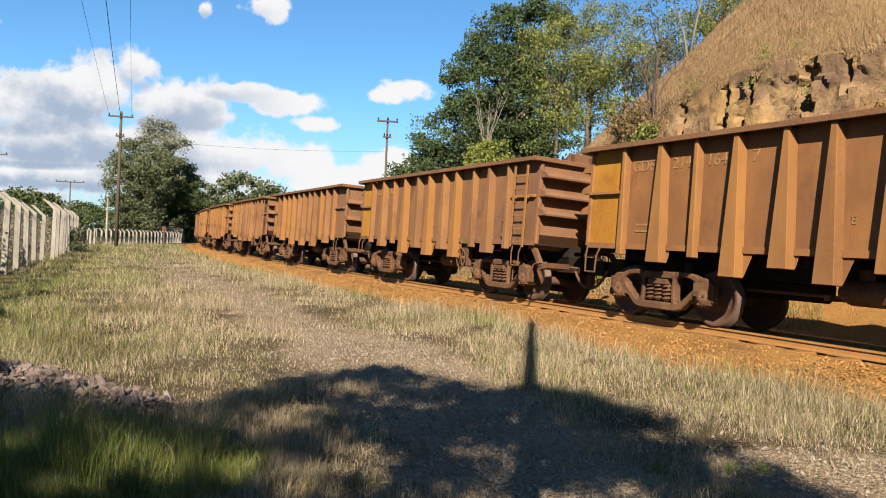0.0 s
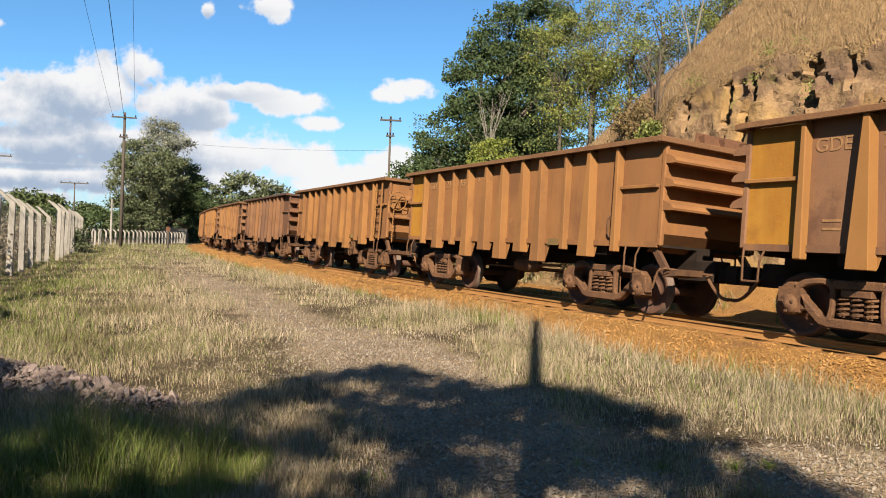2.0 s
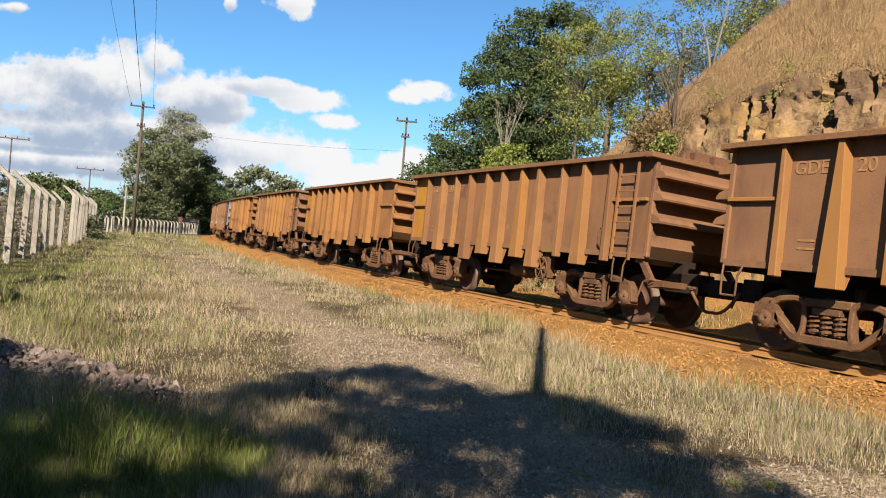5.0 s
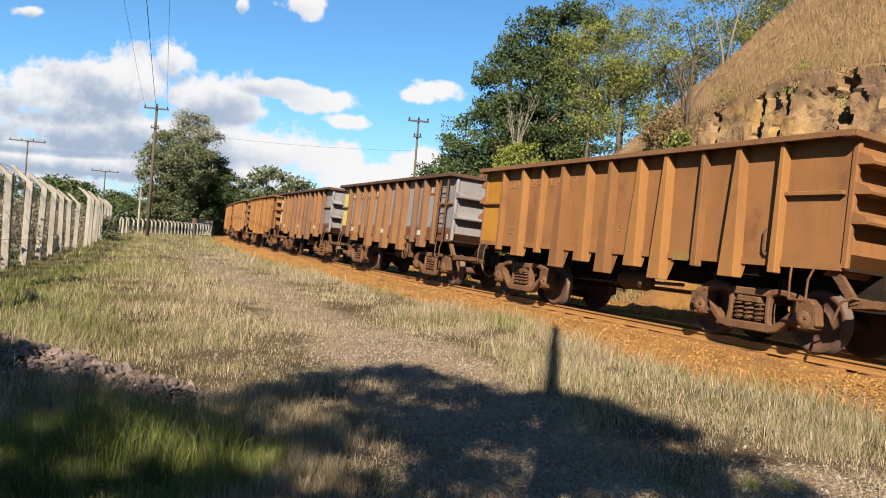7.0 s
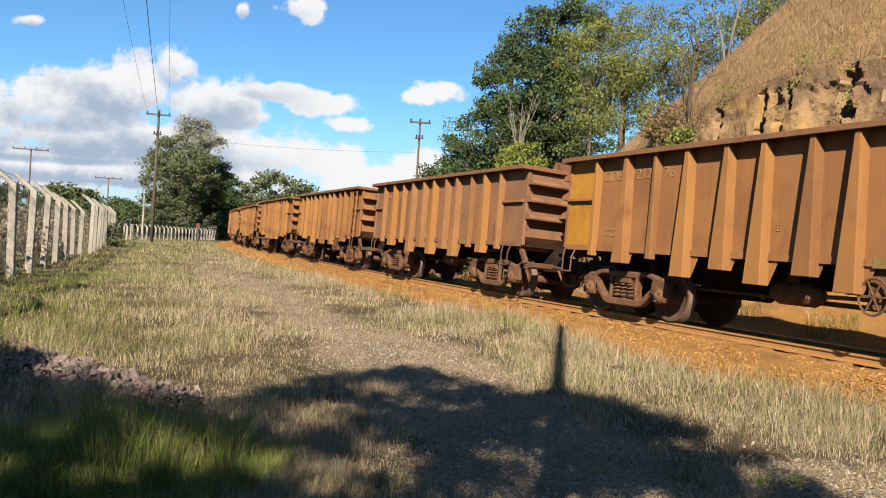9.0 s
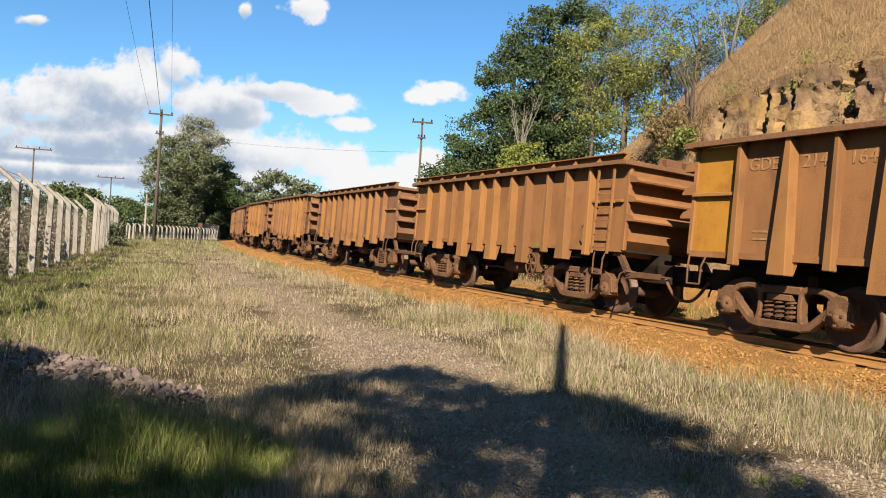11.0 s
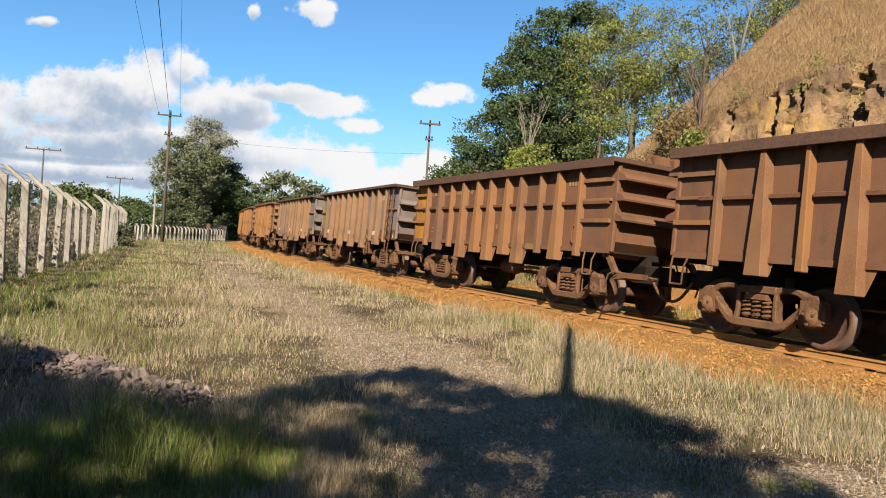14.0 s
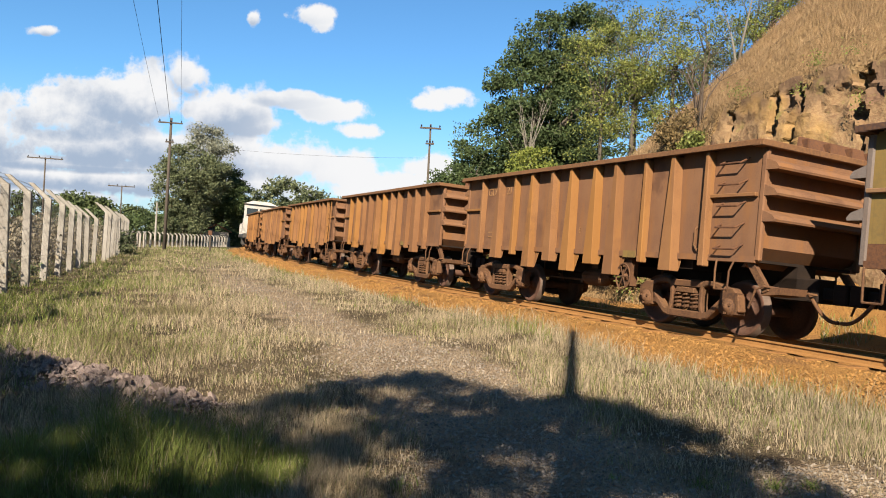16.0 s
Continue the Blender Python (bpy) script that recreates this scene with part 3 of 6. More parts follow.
# ================= ore wagons =================
PITCH, BODY, SPEED = 10.939, 9.72, 18.05
HALF = BODY / 2
END = HALF - 0.12
BOGIE_X, AXLE_X, WHEEL_R = 3.09, 0.93, 0.43
TOP = 2.78
RISE = 1.087    # the body above its floor
FLOOR = 1.17
# stakes by their distance from the leading end, and how far they hang
WIDE = [7.76, 6.30, 5.50, 4.83, 4.05, 3.42, 1.93]
HANG = {7.76: 0.93, 6.30: 0.78, 5.50: 0.94, 4.83: 0.77, 4.05: 0.94, 3.42: 0.77, 1.93: 0.92}
THIN = [8.60, 7.04, 2.63, 1.19]


def letters(text, size, mat, parent, x, y, z, depth=0.004):
    """Lettering on the camera-side wall."""
    cu = bpy.data.curves.new("lettering", "FONT")
    cu.body, cu.size, cu.extrude = text, size, depth
    tmp = bpy.data.objects.new("lettering", cu)
    scene.collection.objects.link(tmp)
    me = bpy.data.meshes.new_from_object(tmp.evaluated_get(bpy.context.evaluated_depsgraph_get()))
    bpy.data.objects.remove(tmp)
    me.materials.clear()
    me.materials.append(mat)
    ob = new("lettering", me)
    ob.parent = parent
    ob.matrix_basis = pose(x, y, z, 90, 0, 0)
    return ob


def bar(parent, x0, x1, z0, z1, y, mat, name="marking"):
    bm = bmesh.new()
    box(bm, x0, x1, y - 0.004, y, z0, z1)
    return part(name, bm, mat, parent)


def rib_mesh(side, x, wide, lowz, material_of, root):
    """A pressed side stake, broad and proud at its foot."""
    bm = bmesh.new()
    if wide:
        t, b = 0.06, 0.16
        yi, yt, yb = 1.095, 1.265, 1.27
        low = [(x - b, side * yi, lowz), (x - b * 0.92, side * yb, lowz), (x + b * 0.92, side * yb, lowz), (x + b, side * yi, lowz)]
        high = [(x - t, side * yi, 2.70), (x - t * 0.7, side * yt, 2.70), (x + t * 0.7, side * yt, 2.70), (x + t, side * yi, 2.70)]
        hexa(bm, low, high)
        g = 0.42 if lowz < 0.85 else 0.30
        hexa(bm, [(x - 0.04, side * 1.085, lowz + 0.02), (x - 0.04, side * 1.099, lowz), (x + 0.16, side * 1.099, lowz + 0.01), (x + 0.16, side * 1.085, lowz + 0.03)],
             [(x - 0.04, side * 1.085, 1.128), (x - 0.04, side * 1.099, 1.128), (x + g * 0.7, side * 1.099, 1.128), (x + g * 0.7, side * 1.085, 1.128)])
    else:
        low = [(x - 0.075, side * 1.095, 1.03), (x - 0.065, side * 1.22, 1.03), (x + 0.065, side * 1.22, 1.03), (x + 0.075, side * 1.095, 1.03)]
        high = [(x - 0.045, side * 1.095, 2.71), (x - 0.035, side * 1.25, 2.71), (x + 0.035, side * 1.25, 2.71), (x + 0.045, side * 1.095, 2.71)]
        hexa(bm, low, high)
    bmesh.ops.recalc_face_normals(bm, faces=bm.faces)
    bevel(bm, 0.012)
    part("side_stake", bm, material_of, root)


def make_bogie(root, x):
    bogie = new("bogie")
    bogie.parent = root
    bogie.location = (x, 0, 0)
    for side in (-1, 1):
        bm = bmesh.new()
        y0, y1 = side * 0.74, side * 0.90
        # cast frame: an arm with a round hole each side, bars above and below the springs, pedestals
        ya, yb = min(y0, y1), max(y0, y1)
        for out in ([(-0.34, 0.68), (0.34, 0.68), (0.34, 0.80), (-0.34, 0.80)], [(-0.40, 0.17), (0.40, 0.17), (0.36, 0.30), (-0.36, 0.30)]):
            prism(bm, out, ya, yb)
        arm = [(0.87, 0.55), (0.90, 0.70), (0.74, 0.78), (0.56, 0.81), (0.40, 0.81), (0.30, 0.74), (0.29, 0.56), (0.30, 0.36), (0.36, 0.17), (0.50, 0.20), (0.68, 0.36), (0.80, 0.46)]
        hole = [(0.77, 0.58), (0.79, 0.645), (0.70, 0.70), (0.56, 0.725), (0.44, 0.725), (0.375, 0.69), (0.365, 0.56), (0.37, 0.42), (0.40, 0.30), (0.48, 0.315), (0.61, 0.435), (0.71, 0.52)]
        for f in (-1, 1):
            ring = []
            for k, (x, z) in enumerate(arm):
                hx, hz = hole[k]
                ring.append([bm.verts.new((f * px, py, pz)) for px, pz in ((x, z), (hx, hz)) for py in (ya, yb)])
            for k in range(12):
                p, q = ring[k], ring[(k + 1) % 12]
                for w in ((0, 1), (1, 3), (3, 2), (2, 0)):
                    bm.faces.new((p[w[0]], p[w[1]], q[w[1]], q[w[0]]))
            prism(bm, [(f * x, z) for x, z in ((0.82, 0.60), (0.84, 0.74), (1.00, 0.73), (1.11, 0.62), (1.15, 0.37), (1.03, 0.35), (1.00, 0.58), (0.90, 0.60))], ya, yb)
            prism(bm, [(f * x, z) for x, z in ((0.66, 0.38), (0.80, 0.34), (0.84, 0.56), (0.74, 0.58))], ya, yb)
        bmesh.ops.recalc_face_normals(bm, faces=bm.faces)
        bevel(bm, 0.018)
        part("side_frame", bm, TRUCK, bogie)
        for ax in (-AXLE_X, AXLE_X):
            bm = bmesh.new()
            rings = lathe(bm, [(side * 0.70, 0.15), (side * 0.90, 0.155), (side * 0.93, 0.13), (side * 0.95, 0.13), (side * 0.955, 0.06), (side * 0.98, 0.055), (side * 0.985, 0.0001)], 16)
            box(bm, -0.165, 0.165, min(side * 0.72, side * 0.915), max(side * 0.72, side * 0.915), -0.10, 0.23)
            for k in range(3):
                a = k * 2.094 + 0.5
                box(bm, 0.09 * math.cos(a) - 0.018, 0.09 * math.cos(a) + 0.018, min(side * 0.95, side * 0.975), max(side * 0.95, side * 0.975), 0.09 * math.sin(a) - 0.018, 0.09 * math.sin(a) + 0.018)
            bmesh.ops.recalc_face_normals(bm, faces=bm.faces)
            part("axle_box", bm, TRUCK, bogie, at=(ax, 0, WHEEL_R))
        for sx in (-0.18, 0.0, 0.18):
            bm = bmesh.new()
            coil = [(sx + 0.082 * math.cos(k * math.pi / 5), side * 0.83 + 0.07 * math.sin(k * math.pi / 5), 0.315 + k * 0.0065) for k in range(44)]
            tube(bm, coil, 0.022, 5)
            part("coil_spring", bm, TRUCK, bogie)
    bm = bmesh.new()
    box(bm, -0.20, 0.20, -0.92, 0.92, 0.585, 0.675)
    box(bm, -0.24, 0.24, -0.60, 0.60, 0.60, 0.82)
    tube(bm, [(0, 0, 0.80), (0, 0, 1.0)], 0.22, 14)
    bevel(bm, 0.01)
    part("bolster", bm, TRUCK, bogie)
    bm = bmesh.new()
    for ax in (-0.44, 0.44):
        box(bm, ax - 0.05, ax + 0.05, -0.62, 0.62, 0.30, 0.42)
        for side in (-1, 1):
            s = 1 if ax > 0 else -1
            box(bm, ax + s * 0.03, ax + s * 0.11, side * 0.53 - 0.05, side * 0.53 + 0.05, 0.24, 0.60)
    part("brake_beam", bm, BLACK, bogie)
    for ax in (-AXLE_X, AXLE_X):
        bm = bmesh.new()
        for side in (-1, 1):
            prof = [(0.44, 0.09), (0.44, 0.12), (0.49, 0.16), (0.50, 0.34), (0.47, 0.37), (0.468, 0.455), (0.487, 0.458), (0.498, WHEEL_R + 0.004), (0.60, WHEEL_R - 0.004), (0.605, WHEEL_R - 0.012), (0.605, 0.37), (0.575, 0.35), (0.535, 0.25), (0.545, 0.16), (0.60, 0.125), (0.62, 0.115), (0.62, 0.085)]
            lathe(bm, [(side * y, r) for y, r in prof], 36, [0, 0, 0, 0, 0, 1, 1, 1, 0, 0, 0, 0, 0, 0, 0, 0])
        lathe(bm, [(-0.90, 0.0001), (-0.90, 0.07), (-0.62, 0.085), (-0.44, 0.09), (0.44, 0.09), (0.62, 0.085), (0.90, 0.07), (0.90, 0.0001)], 16)
        for side in (-1, 1):
            box(bm, 0.19, 0.23, side * 0.541 - 0.008, side * 0.541 + 0.008, -0.012, 0.012)
        bmesh.ops.recalc_face_normals(bm, faces=bm.faces)
        part("wheelset", bm, [WHEEL, TREAD], bogie, at=(ax, 0, WHEEL_R))
    return bogie


def make_wagon(name, colour, end, label, waist=False, panel=None, code=None, squares=False, corrugations=3, raised=False):
    """A gondola on two bogies. +x is the way it runs, its origin on the rails below its middle."""
    root = new(name)
    tagged(root, label, "wagon", "ore wagons of the train")
    plate, stake = RUST[colour], RIB[colour]
    bay = HALF - THIN[0]
    for side in (-1, 1):
        bm = bmesh.new()
        y0, y1 = sorted((side * 1.06, side * 1.10))
        box(bm, -END + 0.06 if panel is None else bay + 0.003, END - 0.06, y0, y1, 1.42 if colour in ("grey", "weathered") else FLOOR, 2.745)
        part("side_wall", bm, plate if colour != "grey" else PAINT_BROWN, root)
        if colour == "grey":
            xs = sorted(HALF - s for s in WIDE + THIN) + [END - 0.06]
            ya, yb = sorted((side * 1.099, side * 1.104))
            for i, (a, b) in enumerate(zip(xs, xs[1:])):
                bm = bmesh.new()
                box(bm, a + 0.11, b - 0.11, ya, yb, 1.47, 2.27 if i < 4 or i == 9 else 2.68)
                part("painted_panel", bm, plate, root, "worn grey painted panel")
        if panel is not None:
            bm = bmesh.new()
            box(bm, -END + 0.06, bay, y0, y1, 1.42 if colour in ("grey", "weathered") else FLOOR, 2.72)
            part("end_panel", bm, panel, root)
        if colour in ("grey", "weathered"):
            bm = bmesh.new()
            box(bm, -END + 0.06, END - 0.06, y0 - 0.003, y1 + 0.003, FLOOR, 1.418)
            part("lower_panel", bm, SILL, root)
        # top chord: flange and hanging lip
        bm = bmesh.new()
        ya, yb = sorted((side * 1.02, side * 1.305))
        box(bm, -END, END, ya, yb, 2.738, TOP)
        yc, yd = sorted((side * 1.275, side * 1.31))
        box(bm, -END, END, yc, yd, 2.62 if waist else 2.70, TOP + 0.003)
        bevel(bm, 0.008)
        part("top_chord", bm, DUSTY_CHORD if colour in ("orange", "brown") else CHORD, root)
        bm = bmesh.new()
        ye, yf = sorted((side * 1.00, side * 1.13))
        box(bm, -END + 0.1, END - 0.1, ye, yf, FLOOR - 0.04, FLOOR + 0.05)
        part("side_sill", bm, plate if colour not in ("grey", "weathered") else SILL, root)
        for s in WIDE:
            rib_mesh(side, HALF - s, True, HANG[s], stake, root)
        for s in THIN:
            rib_mesh(side, HALF - s, False, 0, stake, root)
        if waist:
            xs = sorted([-END + 0.5] + [HALF - s for s in WIDE + THIN] + [END - 0.1])
            for a, b in zip(xs, xs[1:]):
                y0, y1 = sorted((side * 1.105, side * 1.185))
                if b - a > 0.2:
                    bm = bmesh.new()
                    box(bm, a + 0.09, b - 0.09, y0, y1, 1.98, 2.05)
                    bevel(bm, 0.01)
                    part("waist_rail", bm, SILL, root)
        # grab rails by the ends
        y0, y1 = sorted((side * 1.105, side * 1.175))
        for gx0, gx1, gz in ((-END + 0.08, bay - 0.05, 2.02), (END - 1.02, END - 0.14, 2.05)):
            bm = bmesh.new()
            box(bm, gx0, gx1, y0, y1, gz - 0.02, gz + 0.035)
            bevel(bm, 0.008)
            part("grab_rail", bm, stake, root)
            if waist or panel is OCHRE and end == "rungs":
                for dz in (-0.36, 0.36):
                    bm = bmesh.new()
                    box(bm, gx0, gx1, y0, y1, gz + dz - 0.03, gz + dz + 0.04)
                    part("grab_rail", bm, stake, root)
    for way in (-1, 1):
        bm = bmesh.new()
        xa, xb = sorted((way * (END - 0.10), way * (END - 0.06)))
        box(bm, xa, xb, -1.058, 1.058, 1.34, 2.72)
        part("end_wall", bm, plate, root)
        bm = bmesh.new()
        xo, xi = way * (END - 0.02), way * (END - 0.35)
        hexa(bm, [(xi, -1.058, 1.06), (xi, 1.058, 1.06), (xi - way * 0.04, 1.058, 1.06), (xi - way * 0.04, -1.058, 1.06)],
             [(xo - way * 0.04, -1.058, 1.336), (xo - way * 0.04, 1.058, 1.336), (xo - way * 0.09, 1.058, 1.336), (xo - way * 0.09, -1.058, 1.336)])
        bmesh.ops.recalc_face_normals(bm, faces=bm.faces)
        part("end_apron", bm, plate if colour not in ("grey", "weathered") else SILL, root)
        bm = bmesh.new()
        xa, xb = sorted((way * (END - 0.14), way * (END + 0.05)))
        box(bm, xa, xb, -1.306, 1.306, 2.69, TOP - 0.004)
        bevel(bm, 0.008)
        part("end_chord", bm, DUSTY_CHORD if colour in ("orange", "brown") else CHORD, root)
        zs = (2.42, 2.07, 1.72) if corrugations == 3 else (2.22, 1.72)
        for z in zs:
            bm = bmesh.new()
            prof = [(0, 0.13), (0.20, 0.06), (0.25, 0.0), (0.24, -0.03), (0, -0.03)]
            x0 = way * (END - 0.06)
            hexa(bm, [(x0 + way * a, -1.12, z + b) for a, b in prof], [(x0 + way * a, 1.12, z + b) for a, b in prof])
            bmesh.ops.recalc_face_normals(bm, faces=bm.faces)
            part("end_corrugation", bm, plate, root)
        for side in (-1, 1):
            bm = bmesh.new()
            xa, xb = sorted((way * (END - 0.12), way * (END - 0.02)))
            ya, yb = sorted((side * 1.04, side * 1.125))
            box(bm, xa, xb, ya, yb, 1.15, 2.70)
            bevel(bm, 0.02)
            part("corner_post", bm, plate, root)
        # coupler and draft gear
        bm = bmesh.new()
        xa, xb = sorted((way * (END - 0.5), way * (END + 0.28)))
        box(bm, xa, xb, -0.20, 0.20, 0.62, 0.98)
        xa, xb = sorted((way * (END + 0.20), way * (PITCH / 2 - 0.01)))
        box(bm, xa, xb, -0.09, 0.09, 0.68, 0.86)
        xa, xb = sorted((way * (PITCH / 2 - 0.24), way * (PITCH / 2 - 0.012)))
        box(bm, xa, xb, -0.17, 0.17, 0.62, 0.92)
        bevel(bm, 0.02)
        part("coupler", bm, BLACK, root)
        bm = bmesh.new()
        x0, x1 = END + 0.22, PITCH / 2 - 0.01
        hose = [(way * (x0 + (x1 - x0) * t), -0.30, 0.74 - 0.36 * math.sin(t * math.pi / 2) - 0.03 * math.sin(t * math.pi)) for t in (k / 10 for k in range(11))]
        tube(bm, hose, 0.028, 8)
        part("brake_hose", bm, TRUCK, root, "dusty rubber brake hose")
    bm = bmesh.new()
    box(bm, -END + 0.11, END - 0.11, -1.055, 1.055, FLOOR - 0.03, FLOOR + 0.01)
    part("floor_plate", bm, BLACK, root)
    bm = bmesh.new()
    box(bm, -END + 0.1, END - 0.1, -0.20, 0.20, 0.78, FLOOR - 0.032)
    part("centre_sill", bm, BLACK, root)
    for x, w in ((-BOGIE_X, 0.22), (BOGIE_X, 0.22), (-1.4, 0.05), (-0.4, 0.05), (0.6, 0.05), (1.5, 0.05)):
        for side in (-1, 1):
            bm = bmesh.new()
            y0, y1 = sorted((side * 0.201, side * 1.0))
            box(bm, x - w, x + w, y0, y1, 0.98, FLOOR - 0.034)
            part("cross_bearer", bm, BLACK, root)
    bm = bmesh.new()
    tube(bm, [(-0.15, -0.55, 0.70), (0.0, -0.55, 0.70), (0.55, -0.55, 0.70), (0.62, -0.55, 0.70), (0.70, -0.55, 0.70)], [0.10, 0.17, 0.17, 0.13, 0.06], 14)
    tube(bm, [(0.70, -0.55, 0.70), (1.5, -0.62, 0.72)], 0.03, 6)
    box(bm, 0.1, 0.3, -0.60, -0.50, 0.86, 1.0)
    part("brake_cylinder", bm, TRUCK, root)
    bm = bmesh.new()
    tube(bm, [(-1.9, 0.3, 0.70), (-0.9, 0.3, 0.70)], 0.2, 12)
    box(bm, -1.5, -1.4, 0.2, 0.4, 0.85, 1.0)
    part("air_tank", bm, BLACK, root)
    bm = bmesh.new()
    tube(bm, [(-2.3, -0.35, 0.62), (2.3, -0.35, 0.62)], 0.022, 6)
    tube(bm, [(-2.0, 0.45, 0.58), (2.0, 0.45, 0.58)], 0.022, 6)
    box(bm, -0.5, -0.42, -0.4, 0.5, 0.56, 0.64)
    for x in (-2.0, 1.9):
        box(bm, x - 0.015, x + 0.015, -0.36, -0.34, 0.62, 0.99)
        box(bm, x - 0.015, x + 0.015, 0.44, 0.46, 0.58, 0.99)
    part("brake_rigging", bm, TRUCK, root)
    for side in (-1, 1):
        # corner brace and uncoupling lever
        bm = bmesh.new()
        y0, y1 = sorted((side * 0.98, side * 1.06))
        prism(bm, [(END - 0.30, 1.12), (END - 0.16, 1.12), (END + 0.14, 0.74), (END + 0.04, 0.70)], y0, y1)
        prism(bm, [(END + 0.0, 0.76), (END + 0.34, 0.80), (END + 0.32, 0.70), (END + 0.0, 0.66)], min(side * 0.5, side * 1.04), max(side * 0.5, side * 1.04))
        part("corner_brace", bm, TRUCK, root)
        bm = bmesh.new()
        tube(bm, [(END - 0.12, side * 1.14, 0.46), (END - 0.02, side * 1.14, 0.74), (END + 0.10, side * 1.12, 0.80), (END + 0.22, side * 0.9, 0.78), (END + 0.34, side * 0.30, 0.74)], 0.018, 6)
        part("uncoupling_lever", bm, TRUCK, root)
        for x in (-END + 0.30, END - 0.62):
            bm = bmesh.new()
            for dx in (-0.17, 0.17):
                tube(bm, [(x + dx, side * 1.15, 1.14), (x + dx * 0.8, side * 1.2, 0.98), (x + dx * 0.75, side * 1.2, 0.70)], 0.016, 6)
            tube(bm, [(x - 0.128, side * 1.2, 0.70), (x + 0.128, side * 1.2, 0.70)], 0.016, 6)
            part("step_stirrup", bm, TRUCK, root)
    if raised:
        for side in (-1, 1):
            bm = bmesh.new()
            y0, y1 = sorted((side * 1.13, side * 1.15))
            box(bm, -END + 0.1, END - 0.1, y0, y1, TOP - 0.01, TOP + 0.12)
            y0, y1 = sorted((side * 1.10, side * 1.26))
            box(bm, -END + 0.1, END - 0.1, y0, y1, TOP + 0.12, TOP + 0.14)
            for k in range(13):
                x = -END + 0.3 + k * (BODY - 0.6) / 12
                hexa(bm, [(x - 0.01, side * 1.15, TOP), (x + 0.01, side * 1.15, TOP), (x + 0.01, side * 1.30, TOP), (x - 0.01, side * 1.30, TOP)],
                     [(x - 0.01, side * 1.15, TOP + 0.118), (x + 0.01, side * 1.15, TOP + 0.118), (x + 0.01, side * 1.20, TOP + 0.118), (x - 0.01, side * 1.20, TOP + 0.118)])
            bmesh.ops.recalc_face_normals(bm, faces=bm.faces)
            part("side_extension", bm, stake, root)
    if end in ("ladder", "brake"):
        ladder = new("ladder")
        rungs = stake if colour in ("orange", "brown") else SILL
        ladder.parent = root
        for x in (HALF - 0.91, HALF - 0.46):
            bm = bmesh.new()
            box(bm, x - 0.022, x + 0.022, -1.25, -1.215, 1.08, 2.64)
            box(bm, x - 0.02, x + 0.02, -1.216, -1.10, 2.02, 2.07)
            part("stile", bm, rungs, ladder)
        for k in range(6):
            bm = bmesh.new()
            z = 1.18 + k * 0.25
            box(bm, HALF - 0.89, HALF - 0.48, -1.242, -1.222, z, z + 0.022)
            part("rung", bm, rungs, ladder)
    if end == "rungs":
        for k in range(5):
            bm = bmesh.new()
            z = 1.30 + k * 0.30
            tube(bm, [(END - 0.80, -1.09, z + 0.06), (END - 0.80, -1.24, z), (END - 0.40, -1.24, z), (END - 0.36, -1.09, z + 0.08)], 0.014, 6)
            part("grab_rung", bm, SILL, root)
    bm = bmesh.new()
    hexa(bm, [(END - 0.02, -0.50, TOP), (END - 0.02, 1.10, TOP), (END - 0.06, 1.10, TOP), (END - 0.06, -0.50, TOP)],
         [(END - 0.10, -0.38, TOP + 0.17), (END - 0.10, 1.06, TOP + 0.17), (END - 0.14, 1.06, TOP + 0.17), (END - 0.14, -0.38, TOP + 0.17)])
    for y in (-0.38, 0.1, 0.6, 1.05):
        box(bm, END - 0.06, END + 0.05, y - 0.012, y + 0.012, TOP, TOP + 0.12)
    bmesh.ops.recalc_face_normals(bm, faces=bm.faces)
    part("hungry_board", bm, SILL, root)
    if end != "plain":
        # hand brake wheel under the side
        wheel = new("hand_brake")
        wheel.parent = root
        wheel.location = (1.74, -1.10, 0.76)
        bm = bmesh.new()
        ring = [(0.19 * math.cos(k * math.pi / 9), -0.02, 0.23 * math.sin(k * math.pi / 9)) for k in range(19)]
        tube(bm, ring, 0.016, 6, False)
        for k in range(3):
            a = k * math.pi / 3
            tube(bm, [(0.19 * math.cos(a), -0.02, 0.23 * math.sin(a)), (-0.19 * math.cos(a), -0.02, -0.23 * math.sin(a))], 0.012, 5)
        part("brake_wheel", bm, TRUCK, wheel)
        bm = bmesh.new()
        box(bm, -0.11, 0.13, 0.05, 0.20, -0.16, 0.40)
        lathe(bm, [(-0.02, 0.001), (-0.02, 0.05), (0.06, 0.06)], 10)
        bevel(bm, 0.015)
        part("gear_box", bm, TRUCK, wheel)
    if end == "brake":
        wheel = new("end_brake")
        wheel.parent = root
        wheel.location = (END + 0.20, -0.95, 2.15)
        bm = bmesh.new()
        ring = [(0.04, 0.27 * math.cos(k * math.pi / 10), 0.27 * math.sin(k * math.pi / 10)) for k in range(21)]
        tube(bm, ring, 0.016, 6, False)
        for k in range(3):
            a = k * math.pi / 3
            tube(bm, [(0.04, 0.27 * math.cos(a), 0.27 * math.sin(a)), (0.0, 0, 0), (0.04, -0.27 * math.cos(a), -0.27 * math.sin(a))], 0.012, 5)
        part("brake_wheel", bm, stake, wheel)
        bm = bmesh.new()
        box(bm, -0.22, -0.04, -0.14, 0.14, -0.22, 0.14)
        bevel(bm, 0.02)
        part("gear_box", bm, stake, wheel)
        bm = bmesh.new()
        for k in range(16):
            z = -0.25 - k * 0.06
            tube(bm, [(-0.02 + 0.02 * (k % 2), -0.1, z), (0.02 - 0.02 * (k % 2), -0.1 + 0.02, z - 0.07)], 0.016, 5)
        part("chain", bm, stake, wheel)
